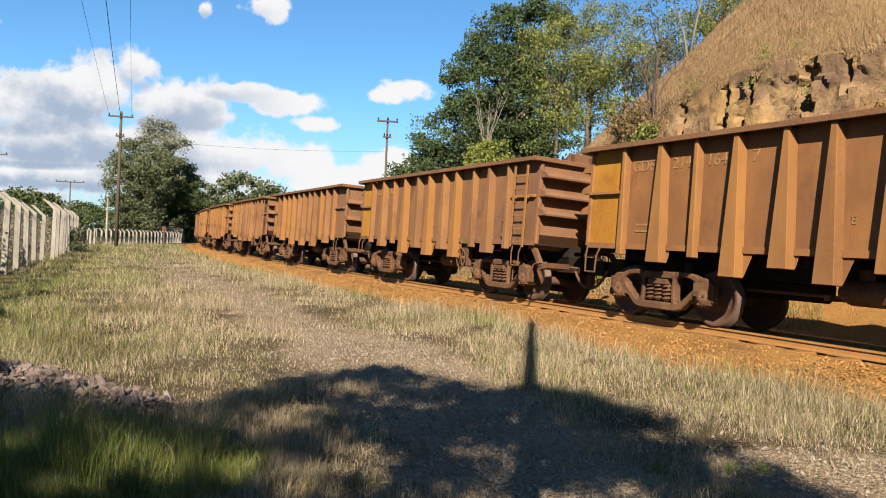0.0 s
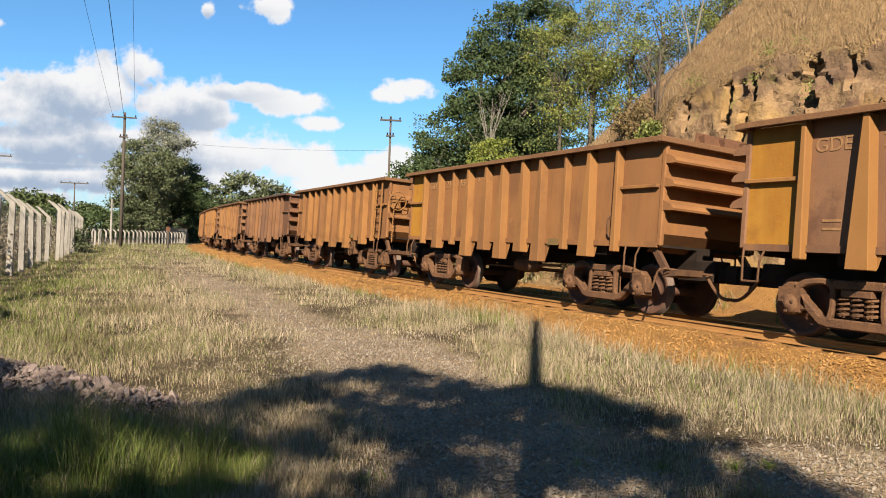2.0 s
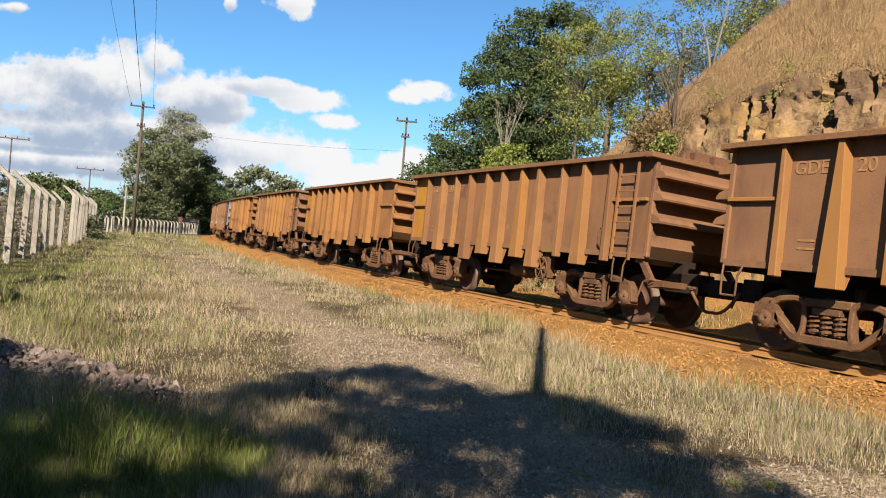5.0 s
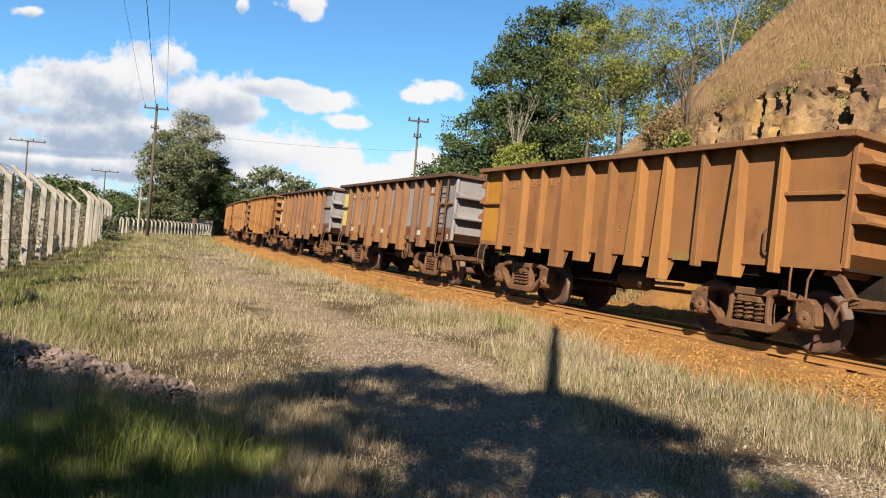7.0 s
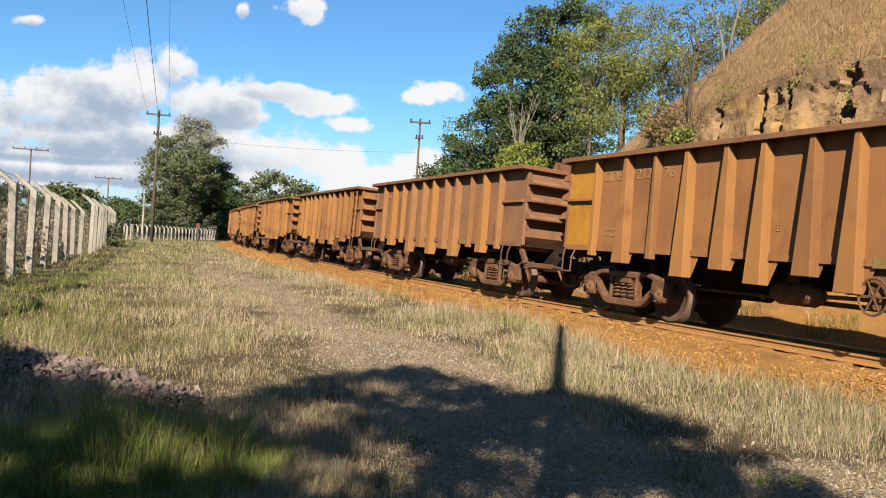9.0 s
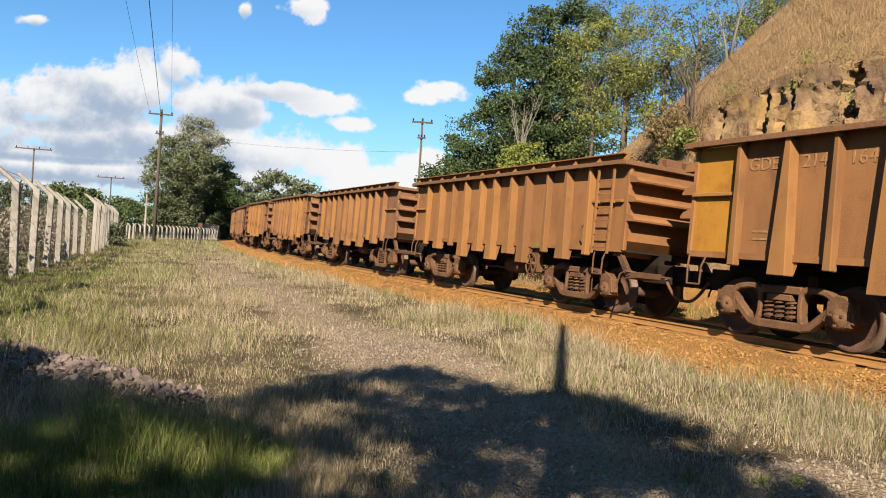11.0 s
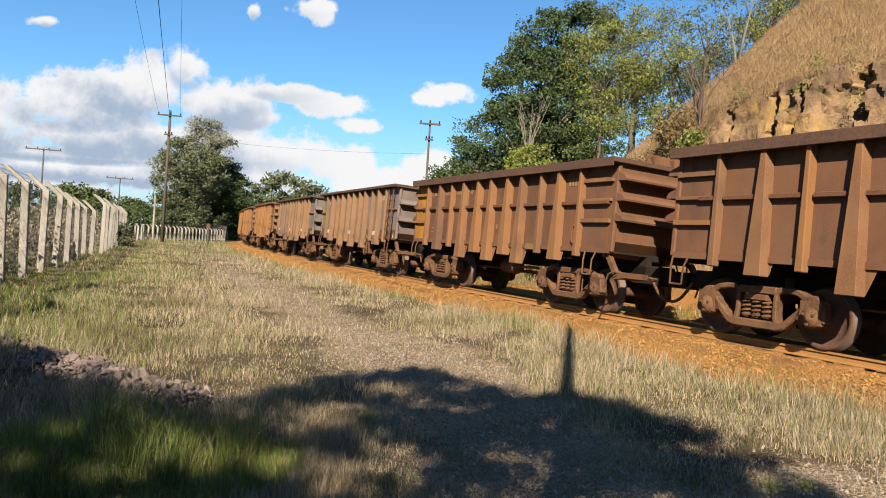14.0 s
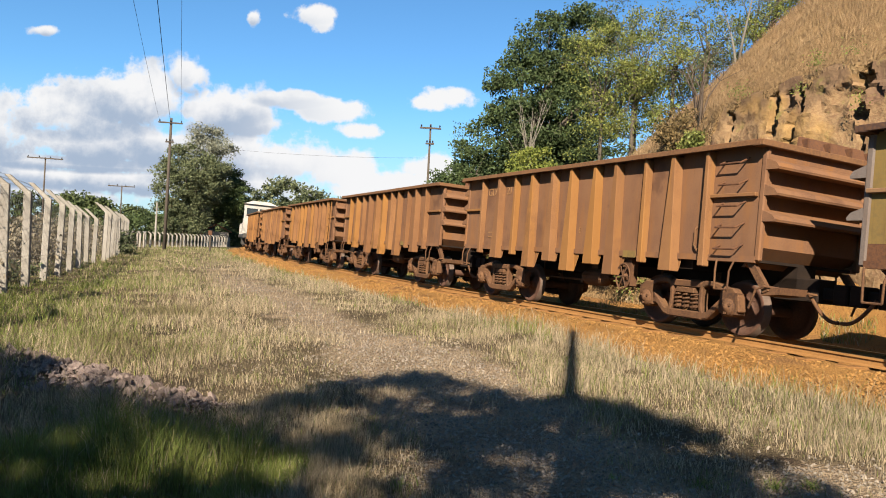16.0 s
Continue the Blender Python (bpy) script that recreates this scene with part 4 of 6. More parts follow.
    ink = WHITE if colour in ("grey", "weathered") else LIT_RELIEF
    ylet = -1.105
    if code:
        places = (HALF - THIN[0] + 0.09, HALF - WIDE[0] + 0.14, HALF - THIN[1] + 0.10, HALF - WIDE[1] + 0.17)
        for text, x in zip(code, places):
            letters(text, 0.26, ink, root, x, ylet, 2.34)
        letters("E", 0.15, ink, root, HALF - 4.62, ylet, 1.52)
        if colour in ("grey", "weathered", "dark"):
            for k in range(4):
                bar(root, HALF - 1.74 + k * 0.105, HALF - 1.74 + k * 0.105 + 0.06, 2.35, 2.49, ylet, ink, "brand_marking")
        if colour == "grey":
            letters("T 16.000", 0.085, ink, root, HALF - 8.48, ylet, 1.355)
            letters("L 94.000", 0.085, ink, root, HALF - 8.48, ylet, 1.24)
        else:
            for k in range(2):
                bar(root, HALF - 8.34, HALF - 8.08, 1.40 + 0.10 * k, 1.43 + 0.10 * k, ylet, ink)
    bm = bmesh.new()
    xh = HALF - 1.42
    tube(bm, [(xh, -1.10, 1.62), (xh + 0.01, -1.15, 1.58), (xh + 0.01, -1.15, 1.34), (xh + 0.08, -1.15, 1.27), (xh + 0.12, -1.15, 1.33), (xh + 0.12, -1.10, 1.40)], 0.016, 6)
    part("rope_hook", bm, TRUCK, root)
    bm = bmesh.new()
    box(bm, HALF - 3.16, HALF - 2.82, -1.138, -1.131, FLOOR - 0.06, FLOOR + 0.06)
    part("data_plate", bm, DULL, root, "small riveted data plate")
    if squares:
        for s in (1.93, 4.83, 7.76):
            bm = bmesh.new()
            box(bm, HALF - s - 0.10, HALF - s + 0.10, -1.284, -1.262, 1.24, 1.36)
            part("reflector", bm, WHITE, root, "white reflective square")
        letters("B", 0.2, WHITE, root, END - 0.30, -1.135, 1.18)
    if not raised:
        raise_body(root)
    for x in (-BOGIE_X, BOGIE_X):
        make_bogie(root, x)
    return root


def raise_body(root):
    """Draws the body up above its floor, bogies and wheels left as they are."""
    for ob in root.children_recursive:
        up = ob.parent
        if ob.name.startswith("bogie") or up and up.name.startswith("bogie"):
            continue
        if ob.name.startswith("lettering"):
            ob.location.z = FLOOR + (ob.location.z - FLOOR) * RISE
        elif ob.type == "EMPTY" and ob.location.z > FLOOR:
            ob.location.z = FLOOR + (ob.location.z - FLOOR) * RISE
        elif ob.type == "MESH" and up.location.z < 0.01:
            for v in ob.data.vertices:
                if v.co.z > FLOOR:
                    v.co.z = FLOOR + (v.co.z - FLOOR) * RISE


LABEL = {"orange": "orange ore-dusted steel gondola wagon on two bogies", "brown": "rust-brown steel gondola wagon on two bogies",
         "dark": "dark rusted steel gondola wagon on two bogies", "grey": "worn grey gondola wagon with rusty side stakes", "weathered": "weathered grey-brown gondola wagon on two bogies"}
KINDS = {
    "ladder_brown": dict(colour="brown", end="ladder", panel=OCHRE, code=("GDE", "20", "", "")),
    "ladder_orange": dict(colour="orange", end="ladder", panel=OCHRE, code=("GDE", "212", "76", "")),
    "plain_orange": dict(colour="orange", end="plain", panel=OCHRE, code=("GDE", "214", "164", "7")),
    "plain_brown": dict(colour="brown", end="plain", code=("GDE", "20", "", "")),
    "mixed_brown": dict(colour="brown", end="plain", panel=OCHRE, code=("GDE", "20", "", "")),
    "two_fold": dict(colour="brown", end="plain", panel=OCHRE, corrugations=2, code=("GDE", "20", "33", "9")),
    "plain_dark": dict(colour="dark", end="plain", code=("E", "201", "78", "3")),
    "brake_orange": dict(colour="orange", end="brake", corrugations=2),
    "raised_orange": dict(colour="orange", end="ladder", raised=True),
    "raised_plain": dict(colour="brown", end="plain", raised=True),
    "grey_ladder": dict(colour="grey", end="ladder", panel=YELLOW, code=("GDE", "203", "59", "0"), squares=True, corrugations=2),
    "grey_plain": dict(colour="grey", end="plain", panel=YELLOW, code=("GDE", "203", "580", "1"), squares=True, corrugations=2),
    "waist_dark": dict(colour="dark", end="plain", panel=OCHRE, waist=True, code=("GDE", "051", "68", "6")),
    "waist_ladder": dict(colour="dark", end="ladder", waist=True),
    "weathered_ladder": dict(colour="weathered", end="ladder", panel=DULL, squares=True, corrugations=2, code=("GDE", "207", "615", "5")),
    "weathered_plain": dict(colour="weathered", end="plain", panel=DULL, squares=True, corrugations=2, code=("GDE", "207", "616", "7")),
    "rungs_brown": dict(colour="brown", end="rungs", code=("GDE", "21", "", "")),
}
# the order of the train, from the wagon that leads
ORDER = {-4: "ladder_brown", -3: "plain_orange", -2: "ladder_brown", -1: "two_fold", 0: "ladder_brown", 1: "plain_orange", 2: "brake_orange",
         3: "plain_dark", 4: "ladder_brown", 5: "plain_brown", 6: "ladder_brown", 7: "plain_orange", 8: "ladder_brown", 9: "plain_orange",
         10: "grey_ladder", 11: "grey_plain", 12: "ladder_orange", 13: "plain_brown", 14: "ladder_orange", 15: "plain_orange", 16: "raised_orange",
         17: "raised_plain", 18: "ladder_brown", 19: "mixed_brown", 20: "waist_ladder", 21: "waist_dark", 22: "weathered_ladder", 23: "weathered_plain",
         24: "rungs_brown", 25: "plain_brown", 26: "ladder_brown", 27: "plain_brown", 28: "ladder_orange"}


def car_pose(s_mid, half_base):
    """The pose of a rail vehicle whose middle is at s_mid, running towards smaller s."""
    a, b = on_track(s_mid - half_base, 0, 0), on_track(s_mid + half_base, 0, 0)
    x = (a - b).normalized()
    th = math.atan2(x.y, x.x)
    m = Matrix.Translation((a + b) / 2) @ Matrix.Rotation(th, 4, "Z") @ Matrix.Rotation(-CANT, 4, "X")
    return m


TRAIN = []


def build_train():
    protos = {}
    for k in sorted(ORDER):
        kind = ORDER[k]
        spec = KINDS[kind]
        s_mid = k * PITCH + HALF + SPEED * 1.5
        if kind not in protos:
            w = make_wagon("ore_wagon", label=LABEL[spec["colour"]] + {"ladder": ", with end ladder", "plain": "", "brake": ", brake wheel and chain", "rungs": ", with grab rungs"}[spec["end"]], **spec)
            protos[kind] = w
        else:
            w = copy_thing(protos[kind], Matrix())
        TRAIN.append((w, s_mid, BOGIE_X))


build_train()
LOCO_WHITE = material("loco_white_paint", [(0.66, 0.65, 0.62), (0.55, 0.53, 0.49), (0.48, 0.44, 0.38)], 1.5, 20, 0.5, 0, 0.05, 0.003)
LOCO_GREY = material("loco_dark_paint", [(0.10, 0.10, 0.10), (0.07, 0.07, 0.07), (0.14, 0.12, 0.10)], 1.5, 20, 0.55, 0, 0.05, 0.003)
GLASS = material("dark_glass", [(0.03, 0.035, 0.04), (0.04, 0.05, 0.055)], 2, 20, 0.12, 0, 0, 0, spec=0.6)


def build_loco():
    root = new("locomotive")
    tagged(root, "white and dark diesel locomotive at the end of the train", "locomotive")
    H = 8.6
    for nm, dims, mat in (("frame", (-H, H, -1.35, 1.35, 1.0, 1.35), LOCO_GREY), ("short_hood", (6.3, H - 0.5, -0.85, 0.85, 1.35, 2.9), LOCO_WHITE),
                          ("cab", (4.1, 6.3, -1.35, 1.35, 1.35, 3.98), LOCO_WHITE), ("long_hood", (-H + 0.6, 4.1, -0.9, 0.9, 1.35, 3.7), LOCO_WHITE), ("fuel_tank", (-1.8, 1.8, -1.2, 1.2, 0.35, 1.0), LOCO_GREY)):
        bm = bmesh.new()
        box(bm, *dims)
        bevel(bm, 0.07, 2)
        part(nm, bm, mat, root)
    bm = bmesh.new()
    hexa(bm, [(3.95, -1.42, 3.97), (6.5, -1.42, 3.97), (6.5, 1.42, 3.97), (3.95, 1.42, 3.97)], [(4.1, -0.7, 4.25), (6.35, -0.7, 4.25), (6.35, 0.7, 4.25), (4.1, 0.7, 4.25)])
    part("cab_roof", bm, LOCO_WHITE, root)
    for x in (4.4, 5.35):
        for side in (-1, 1):
            bm = bmesh.new()
            y0, y1 = sorted((side * 1.345, side * 1.362))
            box(bm, x, x + 0.75, y0, y1, 2.75, 3.55)
            part("cab_window", bm, GLASS, root)
    for y in (-1.15, -0.1):
        bm = bmesh.new()
        box(bm, 6.295, 6.312, y, y + 0.9 if y < -0.5 else y + 1.2, 2.95, 3.6)
        part("windscreen", bm, GLASS, root)
    for x in (-4.5, -2.5, -0.5, 1.5):
        bm = bmesh.new()
        for k in range(8):
            box(bm, x, x + 1.2, -0.925, -0.895, 2.6 + k * 0.11, 2.66 + k * 0.11)
        part("louvre", bm, LOCO_GREY, root)
    for side in (-1, 1):
        bm = bmesh.new()
        tube(bm, [(-H + 0.3, side * 1.28, 2.4), (4.0, side * 1.28, 2.4)], 0.025, 6)
        for x in np.arange(-H + 0.3, 4.1, 1.5):
            tube(bm, [(x, side * 1.28, 1.34), (x, side * 1.28, 2.4)], 0.02, 6)
        part("handrail", bm, LOCO_WHITE, root)
    for x in (-5.2, 5.2):
        make_bogie(root, x)
    TRAIN.append((root, 28.5 * PITCH + HALF + SPEED * 1.5 + H - 0.1, 5.2))


build_loco()


# ================= trees and bushes =================


def leaf_cards(centres, size, seed, droop=0.3):
    """Small pointed leaves, two triangles each, turned at random."""
    r = np.random.RandomState(seed)
    n = len(centres)
    a = r.normal(size=(n, 3))
    a[:, 2] -= droop
    a /= np.linalg.norm(a, axis=1)[:, None]
    b = np.cross(a, r.normal(size=(n, 3)))
    b /= np.linalg.norm(b, axis=1)[:, None] + 1e-9
    k = (size * r.uniform(0.6, 1.4, n))[:, None]
    c = np.asarray(centres)
    v = np.stack([c - a * k * 0.5, c + b * k * 0.28, c + a * k * 0.5, c - b * k * 0.28], 1).reshape(-1, 3)
    f = np.arange(n * 4).reshape(n, 4)
    return v, f


def crown_points(lobes, clumps, per, spread, seed, hollow=0.55):
    """Leaf places in clumps over a set of lobes (centre, radii)."""
    r = np.random.RandomState(seed)
    vol = np.array([l[3] * l[4] * l[5] for l in lobes]) ** 0.67
    pick = r.choice(len(lobes), clumps, p=vol / vol.sum())
    hubs, pts = [], []
    for i in pick:
        cx, cy, cz, rx, ry, rz = lobes[i]
        d = r.normal(size=3)
        d /= np.linalg.norm(d)
        rad = hollow + (1 - hollow) * r.rand() ** 0.6
        h = np.array([cx, cy, cz]) + d * np.array([rx, ry, rz]) * rad
        hubs.append(h)
        m = max(4, int(per * r.uniform(0.45, 1.5)))
        pts.append(h + np.clip(r.normal(size=(m, 3)), -1.7, 1.7) * spread * r.uniform(0.6, 1.3) * np.array([1, 1, 0.6]))
    return np.array(hubs), np.concatenate(pts)


def make_tree(name, base, trunk_h, trunk_r, lobes, clumps, per, spread, size, leaf, label, seed, limbs=14, bark=None, hollow=0.55, lean=(0, 0), category="tree"):
    r = np.random.RandomState(seed)
    root = new(name)
    tagged(root, label, category)
    hubs, pts = crown_points(lobes, clumps, per, spread, seed, hollow)
    bx, by, bz = base
    bm = bmesh.new()
    fork = Vector((bx + lean[0], by + lean[1], bz + trunk_h))
    tube(bm, [(bx, by, bz - 0.4), (bx + lean[0] * 0.2, by + lean[1] * 0.2, bz + trunk_h * 0.35), tuple(fork)], [trunk_r * 1.35, trunk_r, trunk_r * 0.7], 9)
    for h in hubs[r.choice(len(hubs), min(limbs, len(hubs)), replace=False)]:
        h = Vector(h)
        mid = fork.lerp(h, 0.5) + Vector(r.normal(size=3) * 0.25 * (h - fork).length * 0.4)
        start = Vector((bx, by, bz)).lerp(fork, r.uniform(0.7, 1.0))
        tube(bm, [start, start.lerp(mid, 0.55), mid, h], [trunk_r * 0.5, trunk_r * 0.36, trunk_r * 0.22, trunk_r * 0.06], 6)
        for q in range(2):
            tip = mid.lerp(h, 0.4 + 0.3 * q) + Vector(r.normal(size=3) * 0.9)
            tube(bm, [mid.lerp(h, 0.2 + 0.3 * q), tip], [trunk_r * 0.14, trunk_r * 0.03], 5)
    part("trunk", bm, bark or BARK, root, smooth=True)
    v, f = leaf_cards(pts, size, seed + 1)
    crown = numpy_mesh("crown", v, f, leaf)
    crown.parent = root
    return root


def hill_z(x, y):
    s, d = track_offsets(np.array([x]), np.array([y]))
    return float(hill_height(s, d)[0])


# dark broadleaf tree beyond the track
make_tree("broadleaf_tree", (1.8, 50, 0.2), 6.0, 0.42,
          [(0.6, 50, 4.5, 4.3, 3.5, 4.0), (-1.6, 49.5, 4.0, 2.7, 2.5, 3.3), (1.6, 50, 8.8, 3.9, 3.5, 3.4), (2.8, 51, 12.4, 3.2, 3, 3.0), (3.8, 51, 15.4, 2.6, 2.6, 2.5), (5.2, 51, 10, 3.0, 3, 4.0), (6.1, 51, 16.6, 2.4, 2.4, 1.8)],
          640, 190, 0.40, 0.19, DARK_LEAF, "tall dense dark green broadleaf tree beside the track", 11, 20)
make_tree("broadleaf_tree", (6.0, 60, 0.2), 6.0, 0.4, [(5.0, 60, 7, 4.5, 3.5, 6.5), (9.5, 60, 11, 4.5, 3.5, 7)],
          240, 150, 0.5, 0.25, DARK_LEAF, "dark green tree behind the first, shading it", 12, 10)
PALEBARK = material("pale_bark", [(0.27, 0.25, 0.21), (0.19, 0.17, 0.14), (0.32, 0.30, 0.26)], 2, 30, 0.9, 0, 0.4, 0.01, stretch=(3, 3, 0.7))


def bare_tree(name, base, height, spreadx, seed, label, n=9, r0=0.06, bark=None):
    r = np.random.RandomState(seed)
    root = new(name)
    tagged(root, label, "tree")
    b = Vector(base)
    for k in range(n):
        bm = bmesh.new()
        x = ((k / (n - 1) - 0.5) * 1.4 + r.uniform(-0.4, 0.4)) * spreadx
        tip = b + Vector((x + r.normal() * 0.2, r.normal() * 0.4, height * r.uniform(0.5, 1.0)))
        knee = b.lerp(tip, r.uniform(0.35, 0.6)) + Vector((-x * r.uniform(0.1, 0.5), r.normal() * 0.1, 0))
        tube(bm, [b - Vector((0, 0, 0.5)), b.lerp(knee, 0.5), knee, tip], [r0, r0 * 0.8, r0 * 0.55, r0 * 0.15], 6)
        for q in range(4):
            a = knee.lerp(tip, r.uniform(0.1, 0.8))
            tube(bm, [a, a + Vector((r.normal() * 0.4, r.normal() * 0.3, r.uniform(0.3, 0.9)))], [r0 * 0.25, r0 * 0.08], 5)
        part("limb", bm, bark or PALEBARK, root, smooth=True)


bare_tree("leafless_tree", (2.4, 45.0, 5.6), 5.4, 1.5, 21, "leafless pale-barked tree standing before dark foliage", 11, 0.055)
# yellow-green trees on the end of the hill
LIGHT = "slender yellow-green tree with an open crown on the hillside"
for i, (x, y, h, w, n) in enumerate(((5.6, 38.0, 14.0, 2.0, 60), (6.8, 36.0, 13.4, 2.4, 66), (8.4, 35.0, 13.2, 2.3, 56), (10.2, 36.0, 15.2, 2.7, 60), (12.2, 35.5, 16.0, 2.5, 52), (13.8, 38, 18.4, 2.6, 50), (7.6, 39.5, 16.6, 2.4, 50))):
    z0 = hill_z(x, y)
    make_tree("slender_tree", (x, y, z0), max(2.0, (h - z0) * 0.55), 0.10, [(x, y, h - 2.2, w, w, 2.4), (x + 0.5, y - 0.4, h - 4.6, w * 1.0, w, 2.2), (x - 0.5, y, max(z0 + 2.2, h - 6.4), w * 0.7, w, 1.2)],
              n, 120, 0.36, 0.115, LIGHT_LEAF if i not in (3, 6) else MID_LEAF, LIGHT, 31 + i, 16, hollow=0.3)
make_tree("round_bush", (2.2, 35.5, 0.0), 2.2, 0.09, [(2.2, 35.5, 5.0, 1.35, 1.1, 1.5), (1.3, 35.3, 4.0, 1.2, 1.0, 1.3), (3.2, 35.4, 4.1, 1.1, 1.0, 1.3), (2.2, 35.4, 3.0, 1.5, 1.0, 1.4)],
          130, 150, 0.26, 0.13, BRIGHT_LEAF, "bright yellow-green bush beyond the track", 41, 8, category="bush")
TWIG = material("grey_twig", [(0.17, 0.13, 0.10), (0.12, 0.09, 0.07)], 3, 30, 0.9, 0, 0.3, 0.01)
for x, y, h, sd in ((6.36, 22.9, 2.3, 51), (6.9, 25.2, 2.4, 52)):
    bare_tree("leafless_sapling", (x, y, hill_z(x, y)), h, 0.9, sd, "thin leafless sapling on the dry slope", 4, 0.045, TWIG)
bare_tree("dead_stem", (10.3, 32.0, hill_z(10.3, 32.0)), 3.8, 0.1, 53, "pale dead stem standing on the hill crest", 2, 0.07)
# brush at the foot of the hill
rb = np.random.RandomState(61)
for k in range(44):
    s, d = rb.uniform(11.0, 23), rb.uniform(5.2, 7.6)
    p = beside(s, d)
    z = float(hill_height(np.array([s]), np.array([d]))[0])
    w = rb.uniform(0.55, 1.15)
    if k > 38:
        s, d = rb.uniform(8.6, 11.5), rb.uniform(5.1, 6.6)
        p, w = beside(s, d), 0.36
        z = float(hill_height(np.array([s]), np.array([d]))[0])
    make_tree("dry_shrub" if k % 4 else "green_shrub", (p.x, p.y, z), 0.5, 0.035, [(p.x, p.y, z + w * 0.6, w, w, w * 0.85)], 22, 80, 0.2, 0.10, BRUSH if k % 4 else LIGHT_LEAF,
              "tangled dry brown shrub on the slope" if k % 4 else "small yellow-green shrub on the slope", 70 + k, 7, hollow=0.2, category="shrub")
# big tree by the far fence, and its neighbours
make_tree("grey_green_tree", (-39.12, 93.6, 0), 5.0, 0.45,
          [(-40.32, 93.6, 6.91, 3.12, 3.6, 3.84), (-37.68, 93.6, 6.19, 2.76, 3.6, 4.08), (-38.88, 93.6, 10.27, 3.48, 3.6, 2.88), (-34.56, 88.8, 9.55, 2.64, 2.16, 1.92), (-33.6, 89.4, 7.63, 1.8, 1.8, 1.08), (-39.6, 93.6, 3.55, 3.6, 3, 2.88), (-42, 93.6, 9.67, 1.44, 1.56, 1.56)],
          270, 120, 0.5, 0.28, MID_LEAF, "large olive-green tree behind the fence", 101, 16)
make_tree("grey_green_tree", (-37.92, 96, 0), 8.0, 0.35, [(-37.68, 96, 14.47, 2.04, 1.92, 1.92), (-35.52, 96, 13.15, 2.04, 1.92, 1.44), (-39.84, 96, 12.43, 2.04, 1.92, 1.68)],
          115, 75, 0.48, 0.24, GREY_LEAF, "pale grey-green treetop rising above its neighbour", 102, 12, hollow=0.3)
make_tree("dark_tree", (-38.6, 102, 0), 4.0, 0.4, [(-37.2, 101.5, 9.0, 2.52, 2.4, 2.64), (-35.4, 101.5, 6.7, 2.5, 2.4, 2.8), (-38.0, 101.5, 6.3, 2.8, 2.4, 2.8), (-34.2, 101.5, 4.6, 2.0, 2.16, 2.2)],
          260, 140, 0.48, 0.28, DARK_LEAF, "dark green shaded tree behind the far fence", 103, 12)


def far_wood(name, lobes, clumps, per, spread, size, leaf, label, seed):
    hubs, pts = crown_points(lobes, clumps, per, spread, seed, 0.6)
    v, f = leaf_cards(pts, size, seed)
    tagged(numpy_mesh(name, v, f, leaf), label, "trees", kind="stuff")


far_wood("far_woods", [(-82 + 6.5 * k, 128 + 3 * math.sin(k * 2.1), 3.0, 4.6, 4, 4.2 + 1.3 * math.sin(k * 1.7)) for k in range(9)], 560, 60, 0.75, 0.6, FARGREEN, "distant wood of dark green trees behind the fence", 111)
far_wood("far_woods", [(-43 + 5.5 * k, 135, h - 4.0, 5.0, 4, 4.4) for k, h in enumerate((9.5, 12.5, 11.0, 8.8, 7.5, 6.5, 6.0))] + [(-46 + 7 * k, 120, 2.0, 5, 4, 3.2) for k in range(6)],
         560, 60, 0.75, 0.6, MID_LEAF, "rounded distant treetops above the train", 112)
far_wood("far_woods", [(-60 + 8 * k, 109 + 1.2 * k, 1.6, 5.6, 4, 2.8) for k in range(9)], 420, 90, 0.6, 0.38, DARK_LEAF, "dark hedge and trees beyond the bend of the track", 113)


